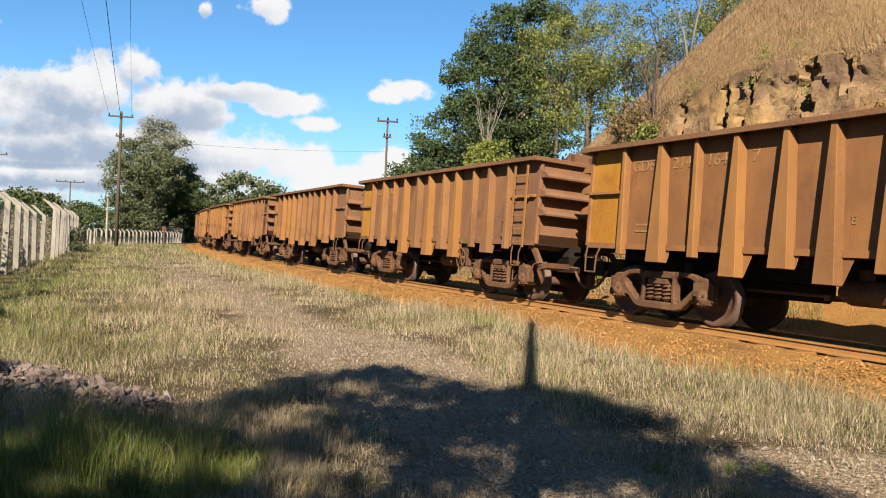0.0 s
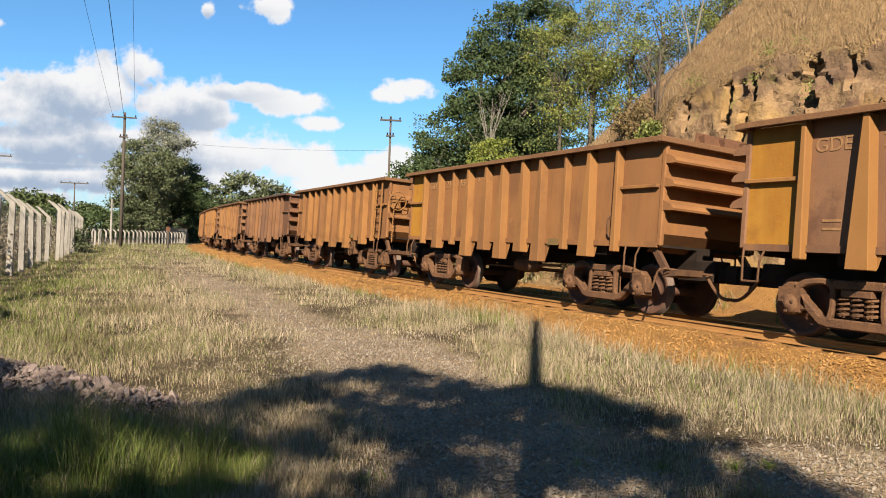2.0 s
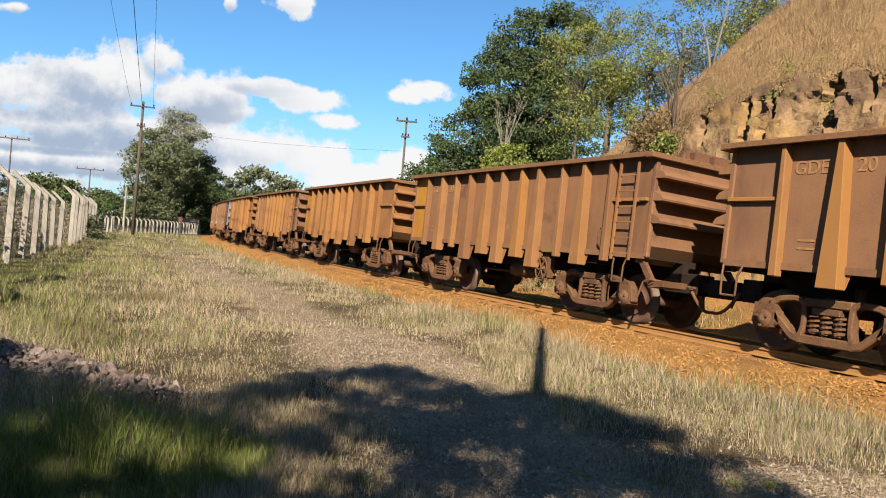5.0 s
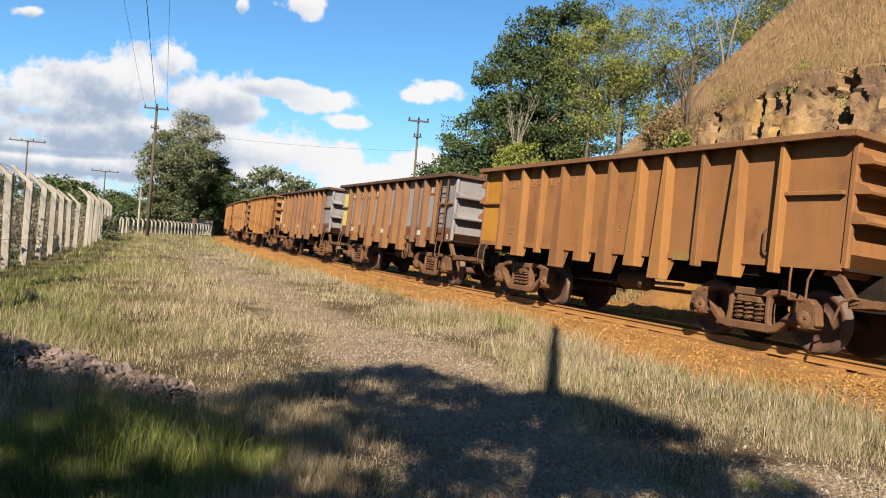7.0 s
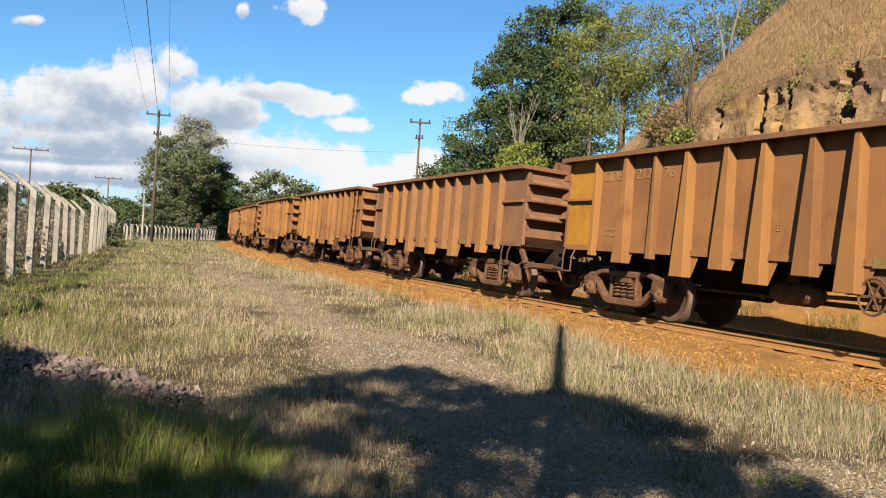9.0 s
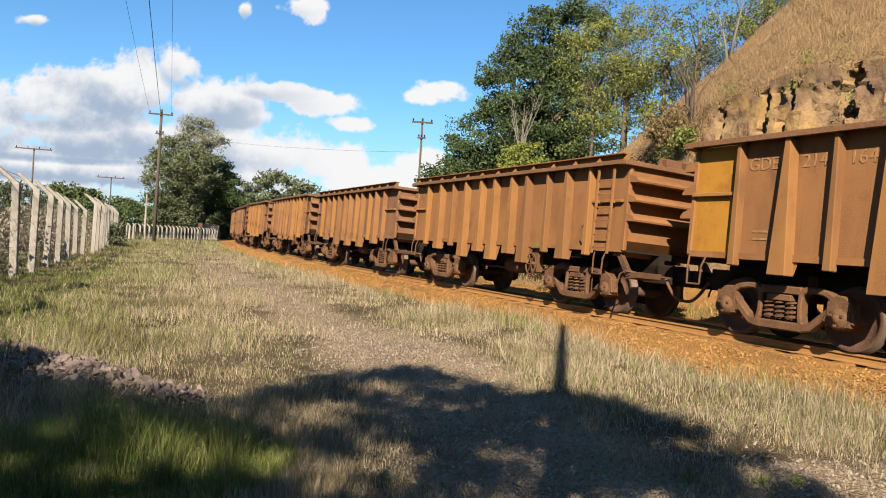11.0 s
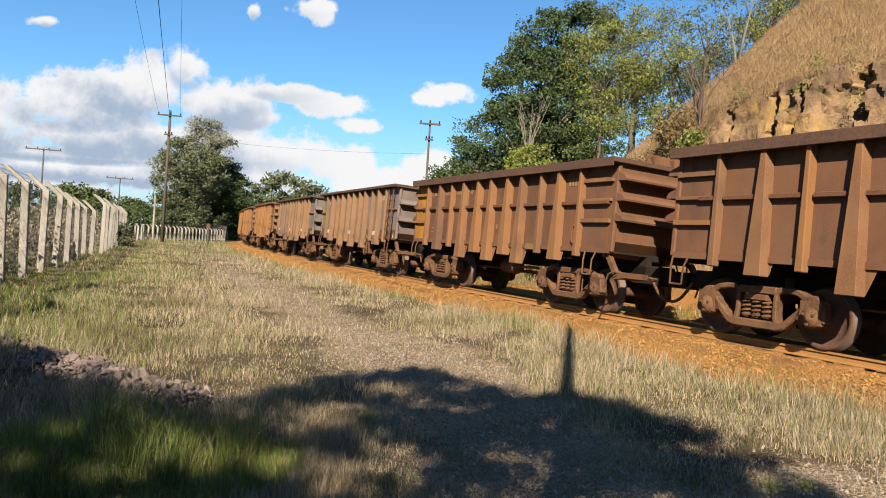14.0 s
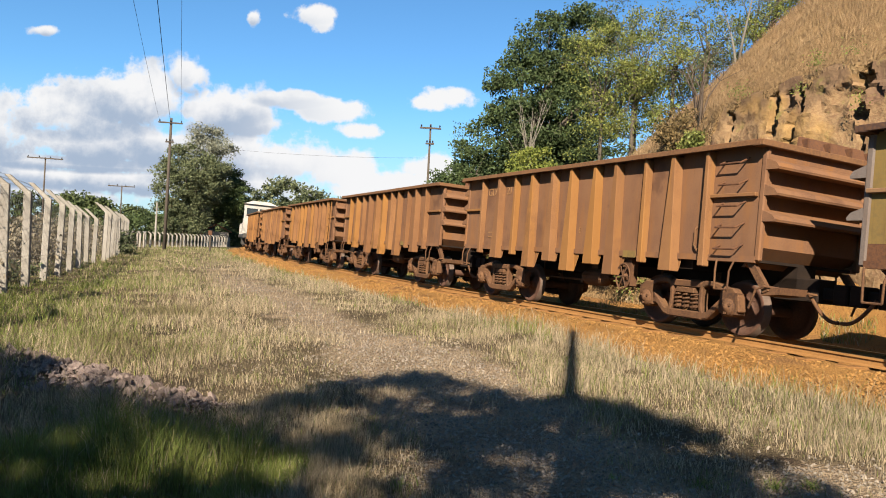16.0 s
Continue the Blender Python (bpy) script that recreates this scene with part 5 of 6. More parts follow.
def shade_tree():
    """The tree behind the camera whose shade lies on the foreground."""
    r = np.random.RandomState(121)
    back = 1.0 / math.tan(SUN_EL)
    def front(x):
        return np.interp(x, [-12, -5.2, -4.4, -3.0, -2.3, -2.0, -1.6, -1.0, -0.5, 0.05, 0.5, 1.0, 1.35, 1.7, 1.95, 2.06, 2.16, 2.28, 2.38, 2.5],
                         [8.4, 8.0, 7.5, 6.5, 5.95, 6.2, 7.6, 8.5, 8.7, 8.2, 7.75, 7.8, 7.6, 7.0, 6.55, 6.2, 5.75, 5.2, 4.7, 3.5])

    # where the sun comes through: place of the light on the ground, half-widths, how open
    gaps = [(1.72, 5.86, 0.26, 0.22, 1.0), (2.02, 5.12, 0.18, 0.25, 0.9), (1.02, 4.55, 0.36, 0.2, 0.95), (0.1, 4.28, 0.34, 0.2, 0.9), (0.45, 5.5, 0.22, 0.14, 0.7),
            (-0.05, 5.3, 0.2, 0.13, 0.55), (-0.5, 4.65, 0.26, 0.16, 0.75), (-0.62, 5.2, 0.25, 0.16, 0.75), (-0.5, 5.7, 0.25, 0.16, 0.6), (-0.85, 4.25, 0.3, 0.16, 0.7),
            (-1.1, 4.6, 0.34, 0.26, 0.85), (-1.66, 4.42, 0.38, 0.34, 0.97), (-1.55, 5.6, 0.6, 0.28, 0.6), (-0.9, 6.3, 0.5, 0.35, 0.55), (-1.1, 7.2, 0.5, 0.45, 0.6),
            (-0.1, 6.9, 0.3, 0.18, 0.4), (0.9, 6.6, 0.25, 0.16, 0.35), (-2.9, 6.1, 0.5, 0.22, 0.5), (-3.6, 6.7, 0.5, 0.3, 0.5), (0.3, 7.6, 0.35, 0.2, 0.6)]

    gaps += [(-0.3, 4.95, 0.3, 0.16, 0.8), (0.55, 4.85, 0.25, 0.12, 0.7), (-0.75, 5.55, 0.35, 0.16, 0.7), (0.2, 6.1, 0.22, 0.12, 0.6), (1.2, 5.3, 0.2, 0.14, 0.6), (0.75, 4.15, 0.3, 0.16, 0.9), (1.55, 4.4, 0.25, 0.2, 0.9)]

    def cover(gx, gy):
        c = np.clip((front(gx) - gy) / 0.3, 0, 1)
        rough = 0.3 * wave(gx, gy, 7.0, 31) + 0.25 * wave(gx, gy, 17.0, 32)
        for x, y, rx, ry, a in gaps:
            c = c * (1 - a * np.clip((1.4 - np.hypot((gx - x) / rx, (gy - y) / ry) + rough) * 2.2, 0, 1))
        grassy = np.clip((-0.6 - gx) * 1.5, 0, 1)
        return c * (1 - 0.08 * grassy) * (1 - 0.55 * grassy * np.clip(0.2 + 0.9 * wave(gx, gy, 4.5, 33) + 0.6 * wave(gx, gy, 13.0, 34), 0, 1))
    n = 2900
    gx, gy = r.uniform(-6.5, 2.6, n), r.uniform(3.2, 8.8, n)
    bx, by = r.uniform(-9, 2.2, 700), r.uniform(-7, 2.6, 700)
    gx, gy = np.concatenate([gx, bx]), np.concatenate([gy, by])
    keep = (r.rand(len(gx)) < cover(gx, gy) ** 1.3) & (gy < front(gx) - 0.05)
    gx, gy = gx[keep], gy[keep]
    z = 3.4 + (gy + 7) / 15 * 5.5 + r.uniform(-0.9, 0.9, len(gx))
    hubs = np.column_stack([gx - math.sin(SUN_AZ) * back * z, gy - math.cos(SUN_AZ) * back * z, z])
    per = np.where(gy > 3.2, 22, 60)
    wide = np.where(gy > 3.2, 0.13, 0.32)
    pts = np.repeat(hubs, per, 0) + r.normal(size=(per.sum(), 3)) * np.repeat(wide, per)[:, None] * np.array([1, 1, 0.4])
    root = new("shade_tree")
    tagged(root, "leafy roadside tree behind the viewpoint, casting dappled shade", "tree")
    c = hubs.mean(0)
    bm = bmesh.new()
    fork = Vector((c[0], c[1], 3.2))
    tube(bm, [(c[0], c[1], -0.3), (c[0] + 0.1, c[1], 1.6), tuple(fork)], [0.36, 0.28, 0.22], 10)
    for h in hubs[::40]:
        h = Vector(h)
        mid = fork.lerp(h, 0.5) + Vector((0, 0, 0.4))
        tube(bm, [fork, mid, h], [0.045, 0.03, 0.01], 6)
    part("trunk", bm, BARK, root, smooth=True)
    v, f = leaf_cards(pts, 0.15, 122)
    crown = numpy_mesh("crown", v, f, DARK_LEAF)
    crown.parent = root


shade_tree()

# ================= poles and wires =================


def utility_pole(x, y, h, label, arms=((0.35, 1.9),), r=0.13, yaw=0.0, lean=0.0, pins=3, kind_mat=None):
    root = new("utility_pole")
    tagged(root, label, "utility pole", "poles along the line")
    root.matrix_world = pose(x, y, 0, 0, lean, yaw)
    bm = bmesh.new()
    tube(bm, [(0, 0, -0.4), (0, 0, h * 0.5), (0, 0, h)], [r, r * 0.85, r * 0.7], 12)
    part("shaft", bm, kind_mat or POLE, root, smooth=True)
    for down, w in arms:
        bm = bmesh.new()
        box(bm, -w / 2, w / 2, -0.14 - r * 0.7, -0.02 - r * 0.7, h - down - 0.06, h - down + 0.06)
        bevel(bm, 0.01)
        part("crossarm", bm, POLE, root)
        for k in range(pins):
            px = (k / (pins - 1) - 0.5) * (w - 0.2) if pins > 1 else 0
            bm = bmesh.new()
            tube(bm, [(px, -0.08 - r * 0.7, h - down + 0.05), (px, -0.08 - r * 0.7, h - down + 0.12), (px, -0.08 - r * 0.7, h - down + 0.16), (px, -0.08 - r * 0.7, h - down + 0.24)], [0.02, 0.05, 0.06, 0.03], 8)
            part("insulator", bm, CABLE, root)
    return root


def wire(a, b, sag, r=0.012, label="sagging black overhead power line"):
    bm = bmesh.new()
    a, b = Vector(a), Vector(b)
    pts = [a.lerp(b, t / 20) - Vector((0, 0, 4 * sag * (t / 20) * (1 - t / 20))) for t in range(21)]
    tube(bm, pts, r, 5)
    tagged(part("power_line", bm, CABLE), label, "wire", "overhead lines")


utility_pole(-27.6, 62, 11.4, "weathered utility pole with a crossarm beside the track road", ((0.45, 2.0), (2.1, 0.7)), 0.15, 12)
utility_pole(-4.3, 52, 10.2, "weathered utility pole beyond the railway", ((0.3, 1.5), (1.4, 0.6)), 0.10, 5)
utility_pole(-48.6, 78, 9.0, "slim utility pole with a crossarm behind the fence", ((0.12, 3.6),), 0.1, 15, pins=4)
utility_pole(-48.5, 95, 7.4, "slim far utility pole with a wide crossarm", ((0.1, 3.4),), 0.1, 10, pins=4)
utility_pole(-5.0, 110, 8.8, "far utility pole beyond the bend", ((0.1, 1.6),), 0.1, 10)
utility_pole(9.2, -25, 11.4, "utility pole carrying the roadside power lines", ((0.45, 2.0),), 0.15, 20)
back = 9.4 / math.tan(SUN_EL)
utility_pole(1.68 - math.sin(SUN_AZ) * back, 13.43 - math.cos(SUN_AZ) * back, 9.4, "plain round wooden post behind the viewpoint", (), 0.10)
for dx in (-0.9, 0.0, 0.9):
    wire((-27.6 + dx * 0.98, 61.8 + dx * 0.2, 11.15), (9.2 + dx * 0.94, -25 + dx * 0.34, 11.15), 0.75, 0.016 if dx == 0 else 0.008)
wire((-27.5, 62, 9.3), (-4.4, 52, 7.8), 0.35, 0.007)

# ================= fence =================


def make_fence(start, end, gap, height, arm, label, side, w=0.13, mesh=True, dip=0.0):
    """Concrete posts with bent tops, wire mesh between them and strands on the arms."""
    a, b = Vector((*start, 0)), Vector((*end, 0))
    n = int((b - a).length / gap)
    along = (b - a).normalized()
    out = Vector((-along.y, along.x, 0)) * side
    yaw = math.degrees(math.atan2(along.y, along.x))
    bm = bmesh.new()
    o = side
    low = [(-w / 2, -w / 2, -0.3), (w / 2, -w / 2, -0.3), (w / 2, w / 2, -0.3), (-w / 2, w / 2, -0.3)]
    hexa(bm, low, [(p[0], p[1], height) for p in low])
    k = w * 0.38
    hexa(bm, [(-k, -w / 2, height - 0.02), (k, -w / 2, height - 0.02), (k, w / 2, height - 0.02), (-k, w / 2, height - 0.02)],
         [(-k, o * arm * 0.75 - k, height + arm * 0.66), (k, o * arm * 0.75 - k, height + arm * 0.66), (k, o * arm * 0.75 + k, height + arm * 0.66), (-k, o * arm * 0.75 + k, height + arm * 0.66)])
    bmesh.ops.recalc_face_normals(bm, faces=bm.faces)
    bevel(bm, 0.012)
    r = np.random.RandomState(int(abs(start[0]) * 10))
    first = None
    places = []
    for i in range(n + 1):
        p = a + along * gap * i - Vector((0, 0, dip * (i / n) ** 1.5))
        m = pose(p.x, p.y, p.z, r.normal() * 1.2, r.normal() * 1.0, yaw + r.normal() * 2)
        places.append(p)
        if first is None:
            first = part("fence_post", bm, CONCRETE)
            tagged(first, label, "fence post", "concrete fence posts")
            first.matrix_world = m
        else:
            copy_thing(first, m)
    for i in range(n):
        p, q = places[i] + out * 0.1, places[i + 1] + out * 0.1
        bm = bmesh.new()
        for z in np.linspace(0.12, height - 0.08, 7):
            tube(bm, [p + Vector((0, 0, z)), p.lerp(q, 0.5) + Vector((0, 0, z - 0.02)), q + Vector((0, 0, z))], 0.006, 3, False)
        if mesh:
            m = int(gap / 0.24)
            hgt = height - 0.2
            for k in range(-int(hgt / 0.24), m):
                for flip in (0, 1):
                    x0, x1 = k * 0.24, k * 0.24 + hgt
                    z0, z1 = 0.1, 0.1 + hgt
                    if x0 < 0:
                        z0, x0 = z0 - x0, 0
                    if x1 > gap:
                        z1, x1 = z1 - (x1 - gap), gap
                    if flip:
                        x0, x1 = gap - x0, gap - x1
                    u, v2 = p + along * x0 + Vector((0, 0, z0)), p + along * x1 + Vector((0, 0, z1))
                    tube(bm, [u, v2], 0.0035, 3, False)
        for f in (0.3, 0.62, 0.95):
            d = out * (arm * 0.75 * f) + Vector((0, 0, height + arm * 0.66 * f))
            tube(bm, [p + d, p.lerp(q, 0.5) + d - Vector((0, 0, 0.02)), q + d], 0.006, 3, False)
        tagged(part("fence_wire", bm, WIRE), "rusty wire mesh strung between fence posts", "wire fence", kind="stuff")


make_fence((-7.1, 8.0), (-17.0, 31.3), 2.45, 2.38, 0.60, "lichen-stained concrete fence post with a bent top", 1, 0.165, dip=0.48)
make_fence((-17.1, 32.2), (-26.7, 53.6), 2.45, 2.24, 0.62, "lichen-stained concrete fence post with a bent top, farther along", 1, 0.165)
make_fence((-31.7, 66), (-34.8, 99), 1.3, 1.25, 0.36, "pale concrete fence post with a bent top, farther off", 1, 0.16, False)
make_fence((-38.0, 68), (-31.0, 66.2), 0.75, 1.25, 0.36, "pale concrete fence post with a bent top, farther off", 1, 0.16, False)
bm = bmesh.new()
tube(bm, [(-31.2, 68, -0.2), (-31.2, 68, 4.3)], [0.11, 0.08], 8)
tagged(part("concrete_post", bm, CONCRETE), "slim pale concrete post standing by the fence", "post")
bm = bmesh.new()
tube(bm, [(-24.2, 63.6, -0.2), (-24.2, 63.6, 1.9)], [0.09, 0.08], 8)
post = part("wooden_post", bm, POLE)
tagged(post, "short weathered wooden post with a small square board", "post")
bm = bmesh.new()
box(bm, -24.38, -24.02, 63.50, 63.54, 1.48, 1.88)
bevel(bm, 0.01)
part("board", bm, SILL, post, "small orange-brown square board")
make_tree("fence_bush", (-22.6, 44.5, 0.0), 0.4, 0.04, [(-22.6, 44.5, 0.7, 1.1, 1.0, 0.8), (-21.9, 43.4, 0.4, 0.8, 0.8, 0.5)], 40, 70, 0.22, 0.14, MID_LEAF, "low green bush growing at the fence foot", 191, 6, hollow=0.2, category="bush")
make_tree("fence_bush", (-11.6, 17.2, 0.0), 0.4, 0.04, [(-11.8, 17.2, 0.3, 0.7, 1.2, 0.4), (-10.8, 14.8, 0.25, 0.5, 1.0, 0.3)], 30, 60, 0.18, 0.09, MID_LEAF, "low green weeds growing at the fence foot", 192, 6, hollow=0.2, category="bush")
far_wood("fence_scrub", [(-14.6 - 0.42 * k * 3, 20 + 3 * k, 0.7, 1.8, 2.0, 0.9 + 0.35 * math.sin(k * 2.3)) for k in range(-3, 11)], 230, 110, 0.35, 0.13, DRY_SCRUB, "grey-brown dry scrub behind the wire fence", 193)
PLASTER = material("pale_plaster", [(0.62, 0.55, 0.46), (0.52, 0.45, 0.37), (0.44, 0.37, 0.30)], 1.0, 12, 0.9, 0, 0.2, 0.01)
ROOFTILE = material("clay_roof", [(0.36, 0.13, 0.075), (0.28, 0.10, 0.06), (0.42, 0.17, 0.10)], 1.0, 12, 0.9, 0, 0.4, 0.03)


def small_house():
    root = new("small_house")
    tagged(root, "small pale house with a red tiled roof under the trees", "house")
    root.matrix_world = pose(-36.6, 98.4, -0.2, 0, 0, 18)
    bm = bmesh.new()
    box(bm, -1.6, 1.6, -1.5, 1.5, -0.1, 2.2)
    part("wall", bm, PLASTER, root)
    bm = bmesh.new()
    prism(bm, [(-1.9, 2.15), (0, 3.1), (1.9, 2.15), (1.9, 2.27), (0, 3.25), (-1.9, 2.27)], -1.8, 1.8)
    part("roof", bm, ROOFTILE, root)
    for x in (-1.1, 0.4):
        bm = bmesh.new()
        box(bm, x, x + 0.7, -1.53, -1.49, 0.9, 1.8)
        part("window", bm, GLASS, root)


small_house()


# ================= stones =================


def stone_meshes(mat, count, seed, flat=0.7):
    out = []
    r = np.random.RandomState(seed)
    for k in range(count):
        bm = bmesh.new()
        for _ in range(13):
            d = Vector(r.normal(size=3)).normalized() * r.uniform(0.75, 1.15)
            bm.verts.new((d.x, d.y, d.z * flat))
        hull = bmesh.ops.convex_hull(bm, input=bm.verts[:])
        bmesh.ops.delete(bm, geom=[g for g in hull["geom_interior"] if isinstance(g, bmesh.types.BMVert)], context="VERTS")
        me = bpy.data.meshes.new("stone")
        bm.to_mesh(me)
        bm.free()
        me.materials.append(mat)
        out.append(me)
    return out


def rubble_heap():
    r = np.random.RandomState(131)
    root = new("rubble_heap")
    tagged(root, "low heap of broken brown stones in the grass", "rubble heap")
    kinds = stone_meshes(RUBBLE, 12, 132)
    a, b = np.array([-5.0, 7.55]), np.array([-2.35, 5.95])
    for k in range(300):
        t = r.rand()
        w = 0.62 * (1 - 0.35 * t)
        c = a + (b - a) * t + np.array([0.45, 0.8]) * r.normal() * 0.34 * w
        off = abs(np.dot(c - a - (b - a) * t, [0.45, 0.8])) / w
        size = r.uniform(0.025, 0.062) * (1.5 if r.rand() < 0.10 else 1)
        ob = new("stone", kinds[r.randint(12)])
        ob.parent = root
        ob.location = (c[0], c[1], max(0.02, 0.15 * (1 - off * 1.2)) * r.uniform(0.5, 1.0) + 0.01)
        ob.rotation_euler = (r.rand() * 6, r.rand() * 6, r.rand() * 6)
        ob.scale = (size * r.uniform(0.8, 1.3), size, size * r.uniform(0.7, 1.1))


rubble_heap()


def scattered(name, places, sizes, mat, label, seed):
    """Many small stones as one object: squashed eight-faced pebbles."""
    r = np.random.RandomState(seed)
    n = len(places)
    base = np.array([(1, 0, 0), (0, 1, 0), (-1, 0, 0), (0, -1, 0), (0, 0, 0.8), (0, 0, -0.8)], float)
    v = base[None] * r.uniform(0.6, 1.25, (n, 6, 1)) * sizes[:, None, None]
    a = r.rand(n) * 6.28
    c, s = np.cos(a)[:, None], np.sin(a)[:, None]
    x, y = v[..., 0] * c - v[..., 1] * s, v[..., 0] * s + v[..., 1] * c
    tilt = r.normal(size=(n, 1)) * 0.5
    v = np.stack([x, y, v[..., 2] + x * tilt], -1) + places[:, None, :]
    tri = np.array([(0, 1, 4), (1, 2, 4), (2, 3, 4), (3, 0, 4), (1, 0, 5), (2, 1, 5), (3, 2, 5), (0, 3, 5)])
    f = (np.arange(n)[:, None, None] * 6 + tri[None]).reshape(-1, 3)
    tagged(numpy_mesh(name, v.reshape(-1, 3), f, mat), label, "stones", kind="stuff")


def rubble_chips():
    r = np.random.RandomState(135)
    n = 2600
    t = r.rand(n)
    w = 0.62 * (1 - 0.35 * t)
    o = r.normal(size=n) * 0.42 * w
    x, y = -5.0 + 2.75 * t + 0.45 * o, 7.55 - 1.65 * t + 0.8 * o
    z = np.maximum(0.0, 0.11 * (1 - np.abs(o) / w * 1.1)) * r.rand(n)
    scattered("rubble_chips", np.column_stack([x, y, ground_height(x, y) + z + 0.01]), r.uniform(0.010, 0.028, n), RUBBLE, "small broken chips among the rubble stones", 136)


rubble_chips()


def ballast_stones():
    r = np.random.RandomState(141)
    n = 34000
    s = -6 + 60 * r.rand(n) ** 1.6
    d = np.where(r.rand(n) < 0.75, -0.8 - 1.75 * r.rand(n) ** 0.75, r.uniform(0.6, 5.0, n))
    zz = np.interp(d, [-2.9, -2.3, -1.9, -1.45, -1.1, -0.75, 0, 0.75, 1.2, 1.6, 2.4, 4.2, 5.1], [-0.12, 0.02, 0.10, 0.17, 0.21, 0.21, 0.18, 0.15, 0.13, 0.10, 0.05, 0.07, 0.12])
    P = np.array([beside(a, b)[:2] for a, b in zip(s, d)])
    scattered("ballast_stones", np.column_stack([P, zz + 0.002]), 0.008 + 0.022 * r.rand(n) ** 2.0, STONE_ORE, "loose ballast stones covered in orange ore dust", 142)


ballast_stones()


def road_gravel():
    r = np.random.RandomState(151)
    n = 15000
    y = 3.2 + 40 * r.rand(n) ** 1.9
    x = np.interp(y, [p[1] for p in ROAD], [p[0] for p in ROAD]) + r.normal(size=n) * 0.9
    keep = r.rand(n) < dirt_amount(x, y) + 0.1
    x, y = x[keep], y[keep]
    m = 26000
    y2 = 3.2 + 9 * r.rand(m) ** 1.3
    x2 = r.uniform(-0.35, 0.62, m) * y2
    keep = r.rand(m) < dirt_amount(x2, y2) + 0.12
    x, y = np.concatenate([x, x2[keep]]), np.concatenate([y, y2[keep]])
    scattered("road_gravel", np.column_stack([x, y, ground_height(x, y) + 0.002]), (0.004 + 0.016 * r.rand(len(x)) ** 2) * (1 + 0.03 * y), GRAVEL, "loose grey gravel on the bare cart track", 152)


road_gravel()

def fallen_leaves():
    r = np.random.RandomState(155)
    n = 3600
    y = 3.3 + 7 * r.rand(n) ** 1.4
    x = r.uniform(-0.62, 0.62, n) * y
    c = np.column_stack([x, y, ground_height(x, y) + r.uniform(0.008, 0.03, n)])
    v, f = leaf_cards(c, 0.034, 156)
    v = v.reshape(n, 4, 3)
    v[:, :, 2] = c[:, None, 2] + (v[:, :, 2] - c[:, None, 2]) * 0.25
    tagged(numpy_mesh("fallen_leaves", v.reshape(-1, 3), f, LITTER), "dry fallen leaves and chaff on the ground", "leaves", kind="stuff")


LITTER = material("dry_litter", [(0.34, 0.27, 0.18), (0.24, 0.16, 0.10), (0.44, 0.37, 0.27)], 3, 30, 0.85, 0, 0, 0, island=0.5)
fallen_leaves()

# ================= grass =================


def blades(name, px, py, pz, height, width, mat, label, seed, lean=0.35):
    """Bent grass blades, three triangles each."""
    r = np.random.RandomState(seed)
    n = len(px)
    a = r.rand(n) * 6.283
    side = np.stack([np.cos(a), np.sin(a), np.zeros(n)], 1) * width[:, None]
    tip = r.normal(size=(n, 2)) * lean * height[:, None]
    base = np.stack([px, py, pz], 1)
    mid = base + np.column_stack([tip * 0.3, height * 0.55])
    top = base + np.column_stack([tip, height * r.uniform(0.85, 1.0, n)])
    v = np.stack([base - side, base + side, mid + side * 0.8, mid - side * 0.8, top], 1).reshape(-1, 3)
    k = np.arange(n) * 5
    quads = np.stack([k, k + 1, k + 2, k + 3], 1).tolist()
    tris = np.stack([k + 3, k + 2, k + 4], 1).tolist()
    tagged(numpy_mesh(name, v, quads + tris, mat), label, "grass", kind="stuff")


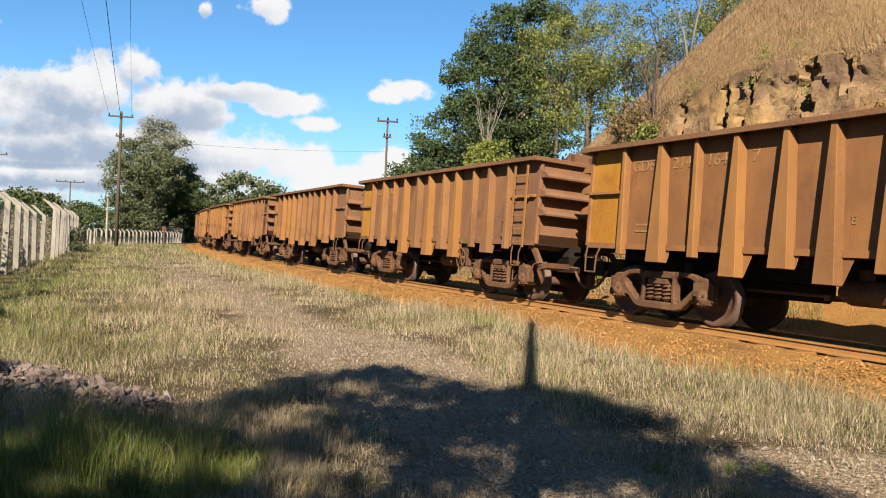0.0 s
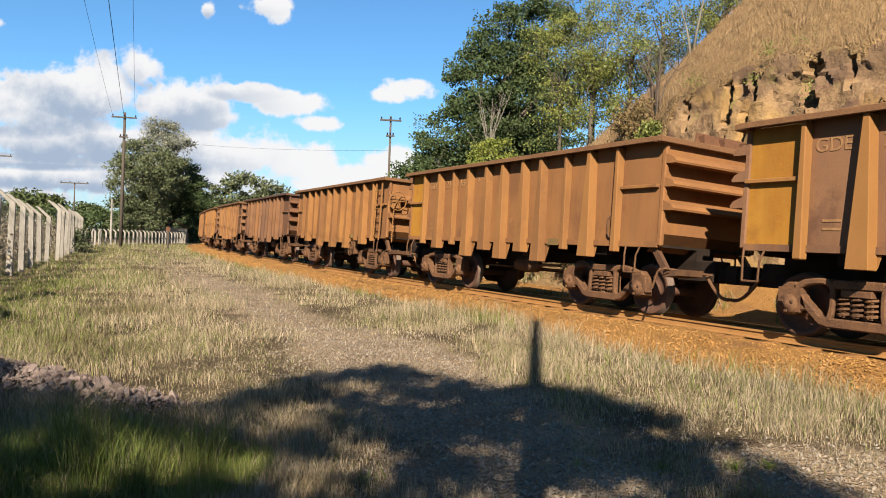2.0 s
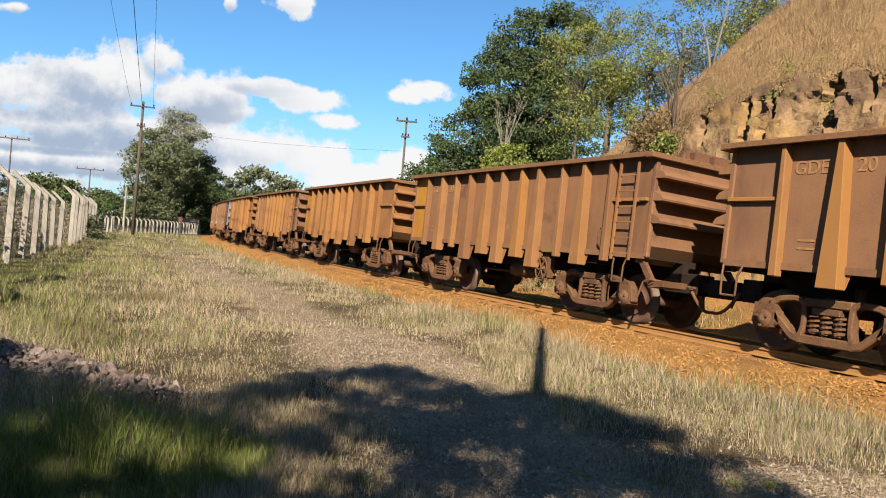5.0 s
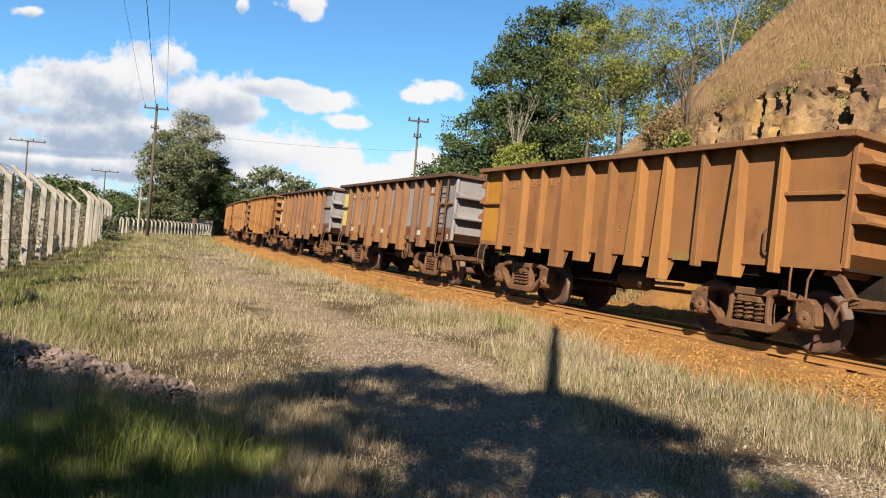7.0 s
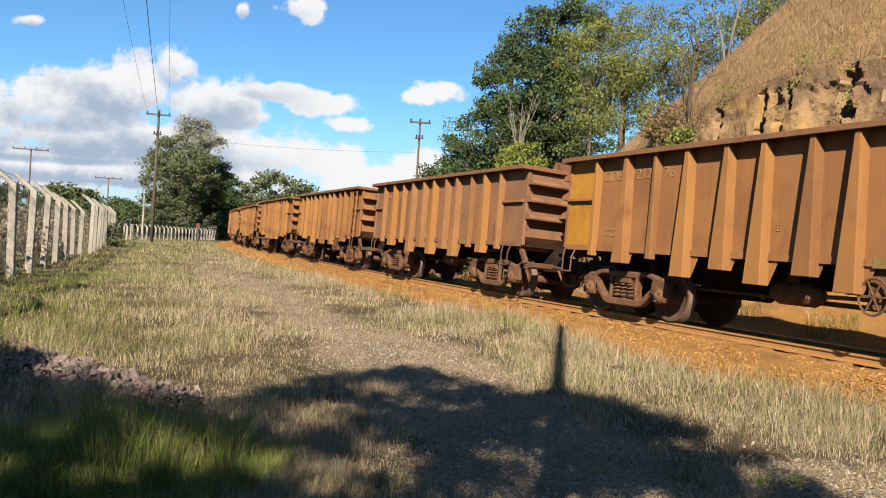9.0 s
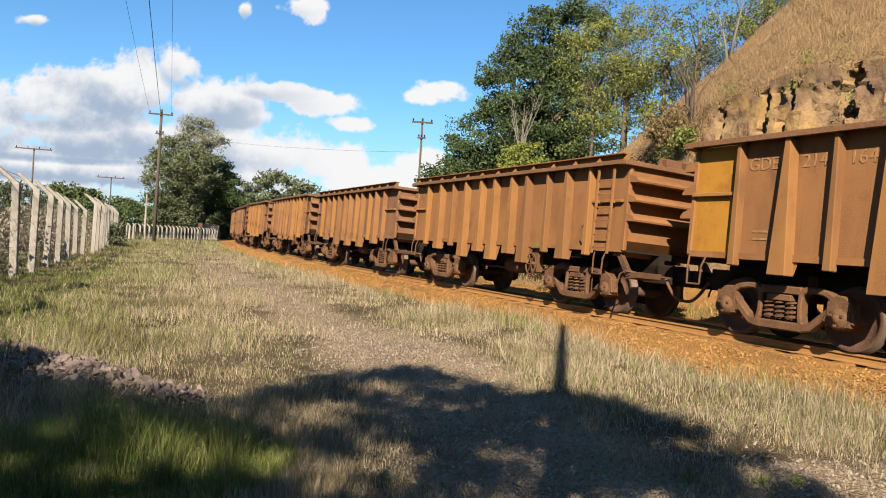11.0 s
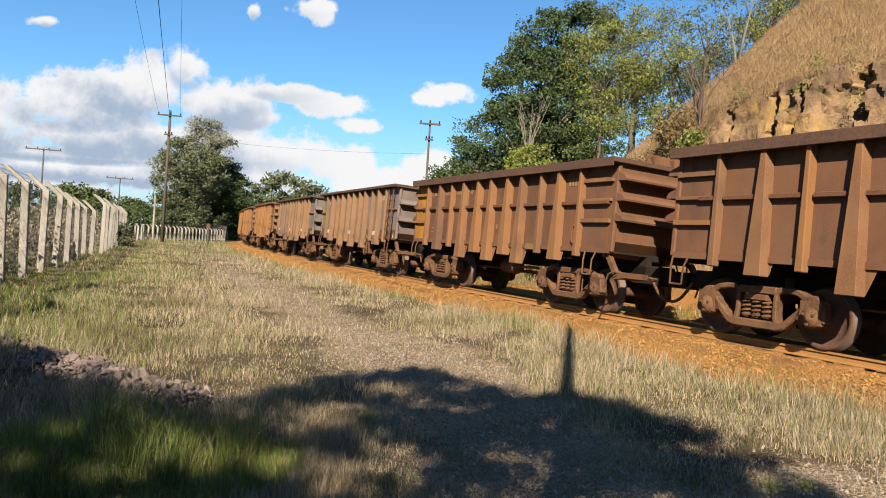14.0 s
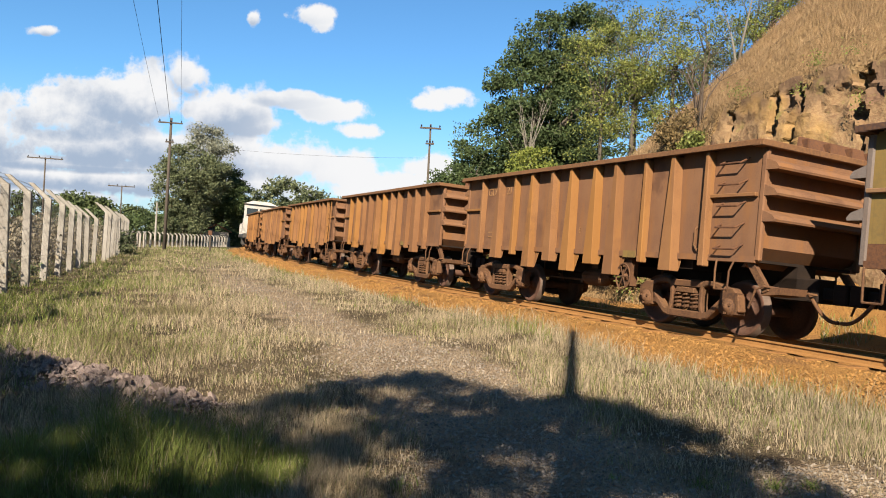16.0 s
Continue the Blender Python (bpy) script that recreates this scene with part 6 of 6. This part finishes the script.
def verge_grass():
    r = np.random.RandomState(161)
    n = 1150000
    dist = 3.3 + 85 * r.rand(n) ** 2.3
    ang = np.radians(r.uniform(-37, 36, n))
    x, y = dist * np.sin(ang), dist * np.cos(ang)
    s, d = track_offsets(x, y)
    dirt = dirt_amount(x, y)
    tuft = wave(x, y, 2.2, 7) * 0.5 + wave(x, y, 5.5, 8) * 0.4 + wave(x, y, 13.0, 18) * 0.3
    grow = (1 - dirt * 0.93) ** 1.3 * np.clip(0.70 + tuft * 0.62, 0.06, 1)
    grow *= np.clip((-2.05 + 0.25 * wave(x, y, 1.7, 9) - d) / 0.7, 0, 1)
    rub = np.hypot((x + 3.6) / 1.35, (y - 6.75) / 0.62)
    grow *= np.clip((rub - 0.6) * 2, 0.1, 1)
    keep = r.rand(n) < grow
    x, y, d, dist, tuft = x[keep], y[keep], d[keep], dist[keep], tuft[keep]
    n = len(x)
    green = 0.04 + 0.16 * np.clip(wave(x, y, 0.6, 10), 0, 1) + 0.7 * np.clip((-x - 0.30 * y - 1.8) / 2.4, 0, 1) * np.clip((30 - y) / 12, 0.4, 1) + 0.85 * (np.hypot((x + 2.0) / 1.0, (y - 4.4) / 0.9) < 1) + 0.12 * (wave(x, y, 1.5, 21) > 0.5) + 0.45 * np.exp(-((d + 2.6) / 0.55) ** 2) * (wave(x, y, 0.8, 12) > 0)
    is_green = r.rand(n) < np.clip(green, 0, 0.95)
    h = (0.03 + 0.15 * r.rand(n) ** 1.8) * (1 + 0.85 * np.clip(tuft + 0.5 * wave(x, y, 0.9, 19), -0.7, 1.3)) * (1 + 0.6 * (d > -3.8))
    h *= np.where(np.hypot((x + 1.88) / 0.55, (y - 4.6) / 0.5) < 1, 2.0, 1.0)
    h *= np.where((y < 6) & (np.hypot((x + 1.88) / 0.6, (y - 4.6) / 0.55) > 1), 0.75, 1.0)
    w = 0.0008 + 0.00020 * dist
    z = ground_height(x, y) - 0.01
    g = is_green
    blades("dry_grass", x[~g], y[~g], z[~g], h[~g], w[~g], DRYGRASS, "dry straw-coloured grass on the verge", 162)
    blades("green_grass", x[g], y[g], z[g], h[g] * 1.05, w[g] * 1.1, GREENGRASS, "fresh green grass on the verge", 163)


verge_grass()


def far_side_grass():
    r = np.random.RandomState(171)
    n = 34000
    s = r.uniform(-4, 40, n)
    d = 2.3 + 2.2 * r.rand(n) ** 2.0
    keep = wave(s, d, 1.4, 13) > 0.1
    s, d = s[keep], d[keep]
    P = np.array([beside(a, b)[:2] for a, b in zip(s, d)])
    n = len(s)
    z = np.interp(d, [2.3, 3.3, 3.9, 4.4, 4.9], [0.04, 0.05, 0.20, 0.42, 0.75]) - 0.01
    g = r.rand(n) < 0.6
    h, w = r.uniform(0.06, 0.24, n), np.full(n, 0.006)
    blades("green_grass", P[g, 0], P[g, 1], z[g], h[g], w[g], GREENGRASS, "green weeds beyond the rails", 172)
    blades("dry_grass", P[~g, 0], P[~g, 1], z[~g], h[~g], w[~g], DRYGRASS, "dry weeds beyond the rails", 173)


far_side_grass()


def wayside_tufts():
    r = np.random.RandomState(175)
    for x, y, n, hgt, green in ((1.82, 5.55, 60, 0.17, 0), (2.0, 4.95, 70, 0.10, 1), (1.5, 4.85, 60, 0.09, 1), (2.25, 5.0, 60, 0.10, 1), (2.3, 6.35, 50, 0.16, 0), (-0.15, 5.15, 40, 0.12, 0), (1.95, 5.35, 40, 0.14, 0),
                                (-0.45, 4.45, 50, 0.11, 1), (0.95, 4.95, 40, 0.06, 1), (-2.75, 5.55, 260, 0.14, 1), (-3.3, 5.6, 220, 0.12, 1), (0.75, 7.9, 120, 0.13, 0), (1.75, 6.6, 120, 0.15, 0), (-0.75, 7.6, 160, 0.16, 0)):
        a, d = r.rand(n) * 6.283, np.abs(r.normal(size=n)) * (0.05 + 0.0008 * n)
        px, py = x + d * np.cos(a), y + d * np.sin(a)
        blades("grass_tuft", px, py, ground_height(px, py) - 0.01, hgt * r.uniform(0.5, 1.1, n), np.full(n, 0.0025 if green else 0.0018), GREENGRASS if green else DRYGRASS,
               "green leafy weed tuft on bare ground" if green else "dry grass tuft on bare ground", 176 + n, 0.6)


wayside_tufts()


def hill_grass():
    r = np.random.RandomState(181)
    n = 230000
    s = r.uniform(-6, 30, n)
    d = 5.2 + 24 * r.rand(n) ** 1.3
    keep = ((s > 9.0) | (d > 6.06)) & (wave(s, d, 1.1, 14) * 0.5 + r.rand(n) > 0.25)
    s, d = s[keep], d[keep]
    P = np.array([beside(a, b)[:2] for a, b in zip(s, d)])
    n = len(s)
    z = hill_height(s, d) + 0.05
    h = r.uniform(0.10, 0.32, n) * (1 + 0.6 * wave(s, d, 2.0, 15))
    blades("hill_grass", P[:, 0], P[:, 1], z, np.maximum(h, 0.07), np.full(n, 0.0035) + d * 0.0002, HILLGRASS, "tall dry hay-coloured grass on the hillside", 182, 0.5)


hill_grass()


def rock_weeds():
    r = np.random.RandomState(195)
    pts = []
    for k in range(40):
        s, d = r.uniform(-3, 11), r.uniform(5.3, 6.5)
        p = beside(s, d)
        z = float(hill_height(np.array([s]), np.array([d]))[0])
        pts.append(np.array([p.x - 0.25, p.y - 0.12, z + 0.05]) + r.normal(size=(70, 3)) * np.array([0.16, 0.16, 0.14]) * r.uniform(0.4, 1.3))
    v, f = leaf_cards(np.concatenate(pts), 0.055, 196)
    tagged(numpy_mesh("rock_weeds", v, f, LIGHT_LEAF), "yellow-green weeds rooted in the rock cutting", "weeds", kind="stuff")


rock_weeds()


def sleepers():
    bm = bmesh.new()
    box(bm, -0.10, 0.10, -0.98, 0.98, -0.27, -0.137)
    bevel(bm, 0.012)
    me = bpy.data.meshes.new("sleeper")
    bm.to_mesh(me)
    bm.free()
    me.materials.append(SLEEPER)
    root = new("sleepers")
    tagged(root, "ore-stained wooden sleepers under the rails", "sleepers", kind="structure")
    for k in range(150):
        ob = new("sleeper", me)
        ob.parent = root
        ob.matrix_basis = car_pose(-14 + k * 0.62, 0.5)


sleepers()


# ================= what moves =================


def motions():
    times = [k * 0.25 for k in range(65)]
    for car, s_mid, half_base in TRAIN:
        walk(car, [(t, car_pose(s_mid - SPEED * t, half_base)) for t in times])
    # every wheelset rolls: the same turn for all that sit alike in their bogies
    turn = math.degrees(SPEED / WHEEL_R)
    steps = range(0, 16 * FPS + 1)
    keyed = {}
    for car, *_ in TRAIN:
        for bogie in car.children:
            if not bogie.name.startswith("bogie"):
                continue
            for ws in bogie.children:
                if not ws.name.startswith("wheelset"):
                    continue
                front = ws.location.x > 0
                if front not in keyed:
                    x = AXLE_X if front else -AXLE_X
                    walk(ws, [(k / FPS, pose(x, 0, WHEEL_R, 0, (k / FPS * turn) % 360, 0)) for k in steps])
                    keyed[front] = ws.animation_data
                else:
                    ws.rotation_mode = "QUATERNION"
                    data = ws.animation_data_create()
                    data.action = keyed[front].action
                    data.action_slot = keyed[front].action_slot


motions()
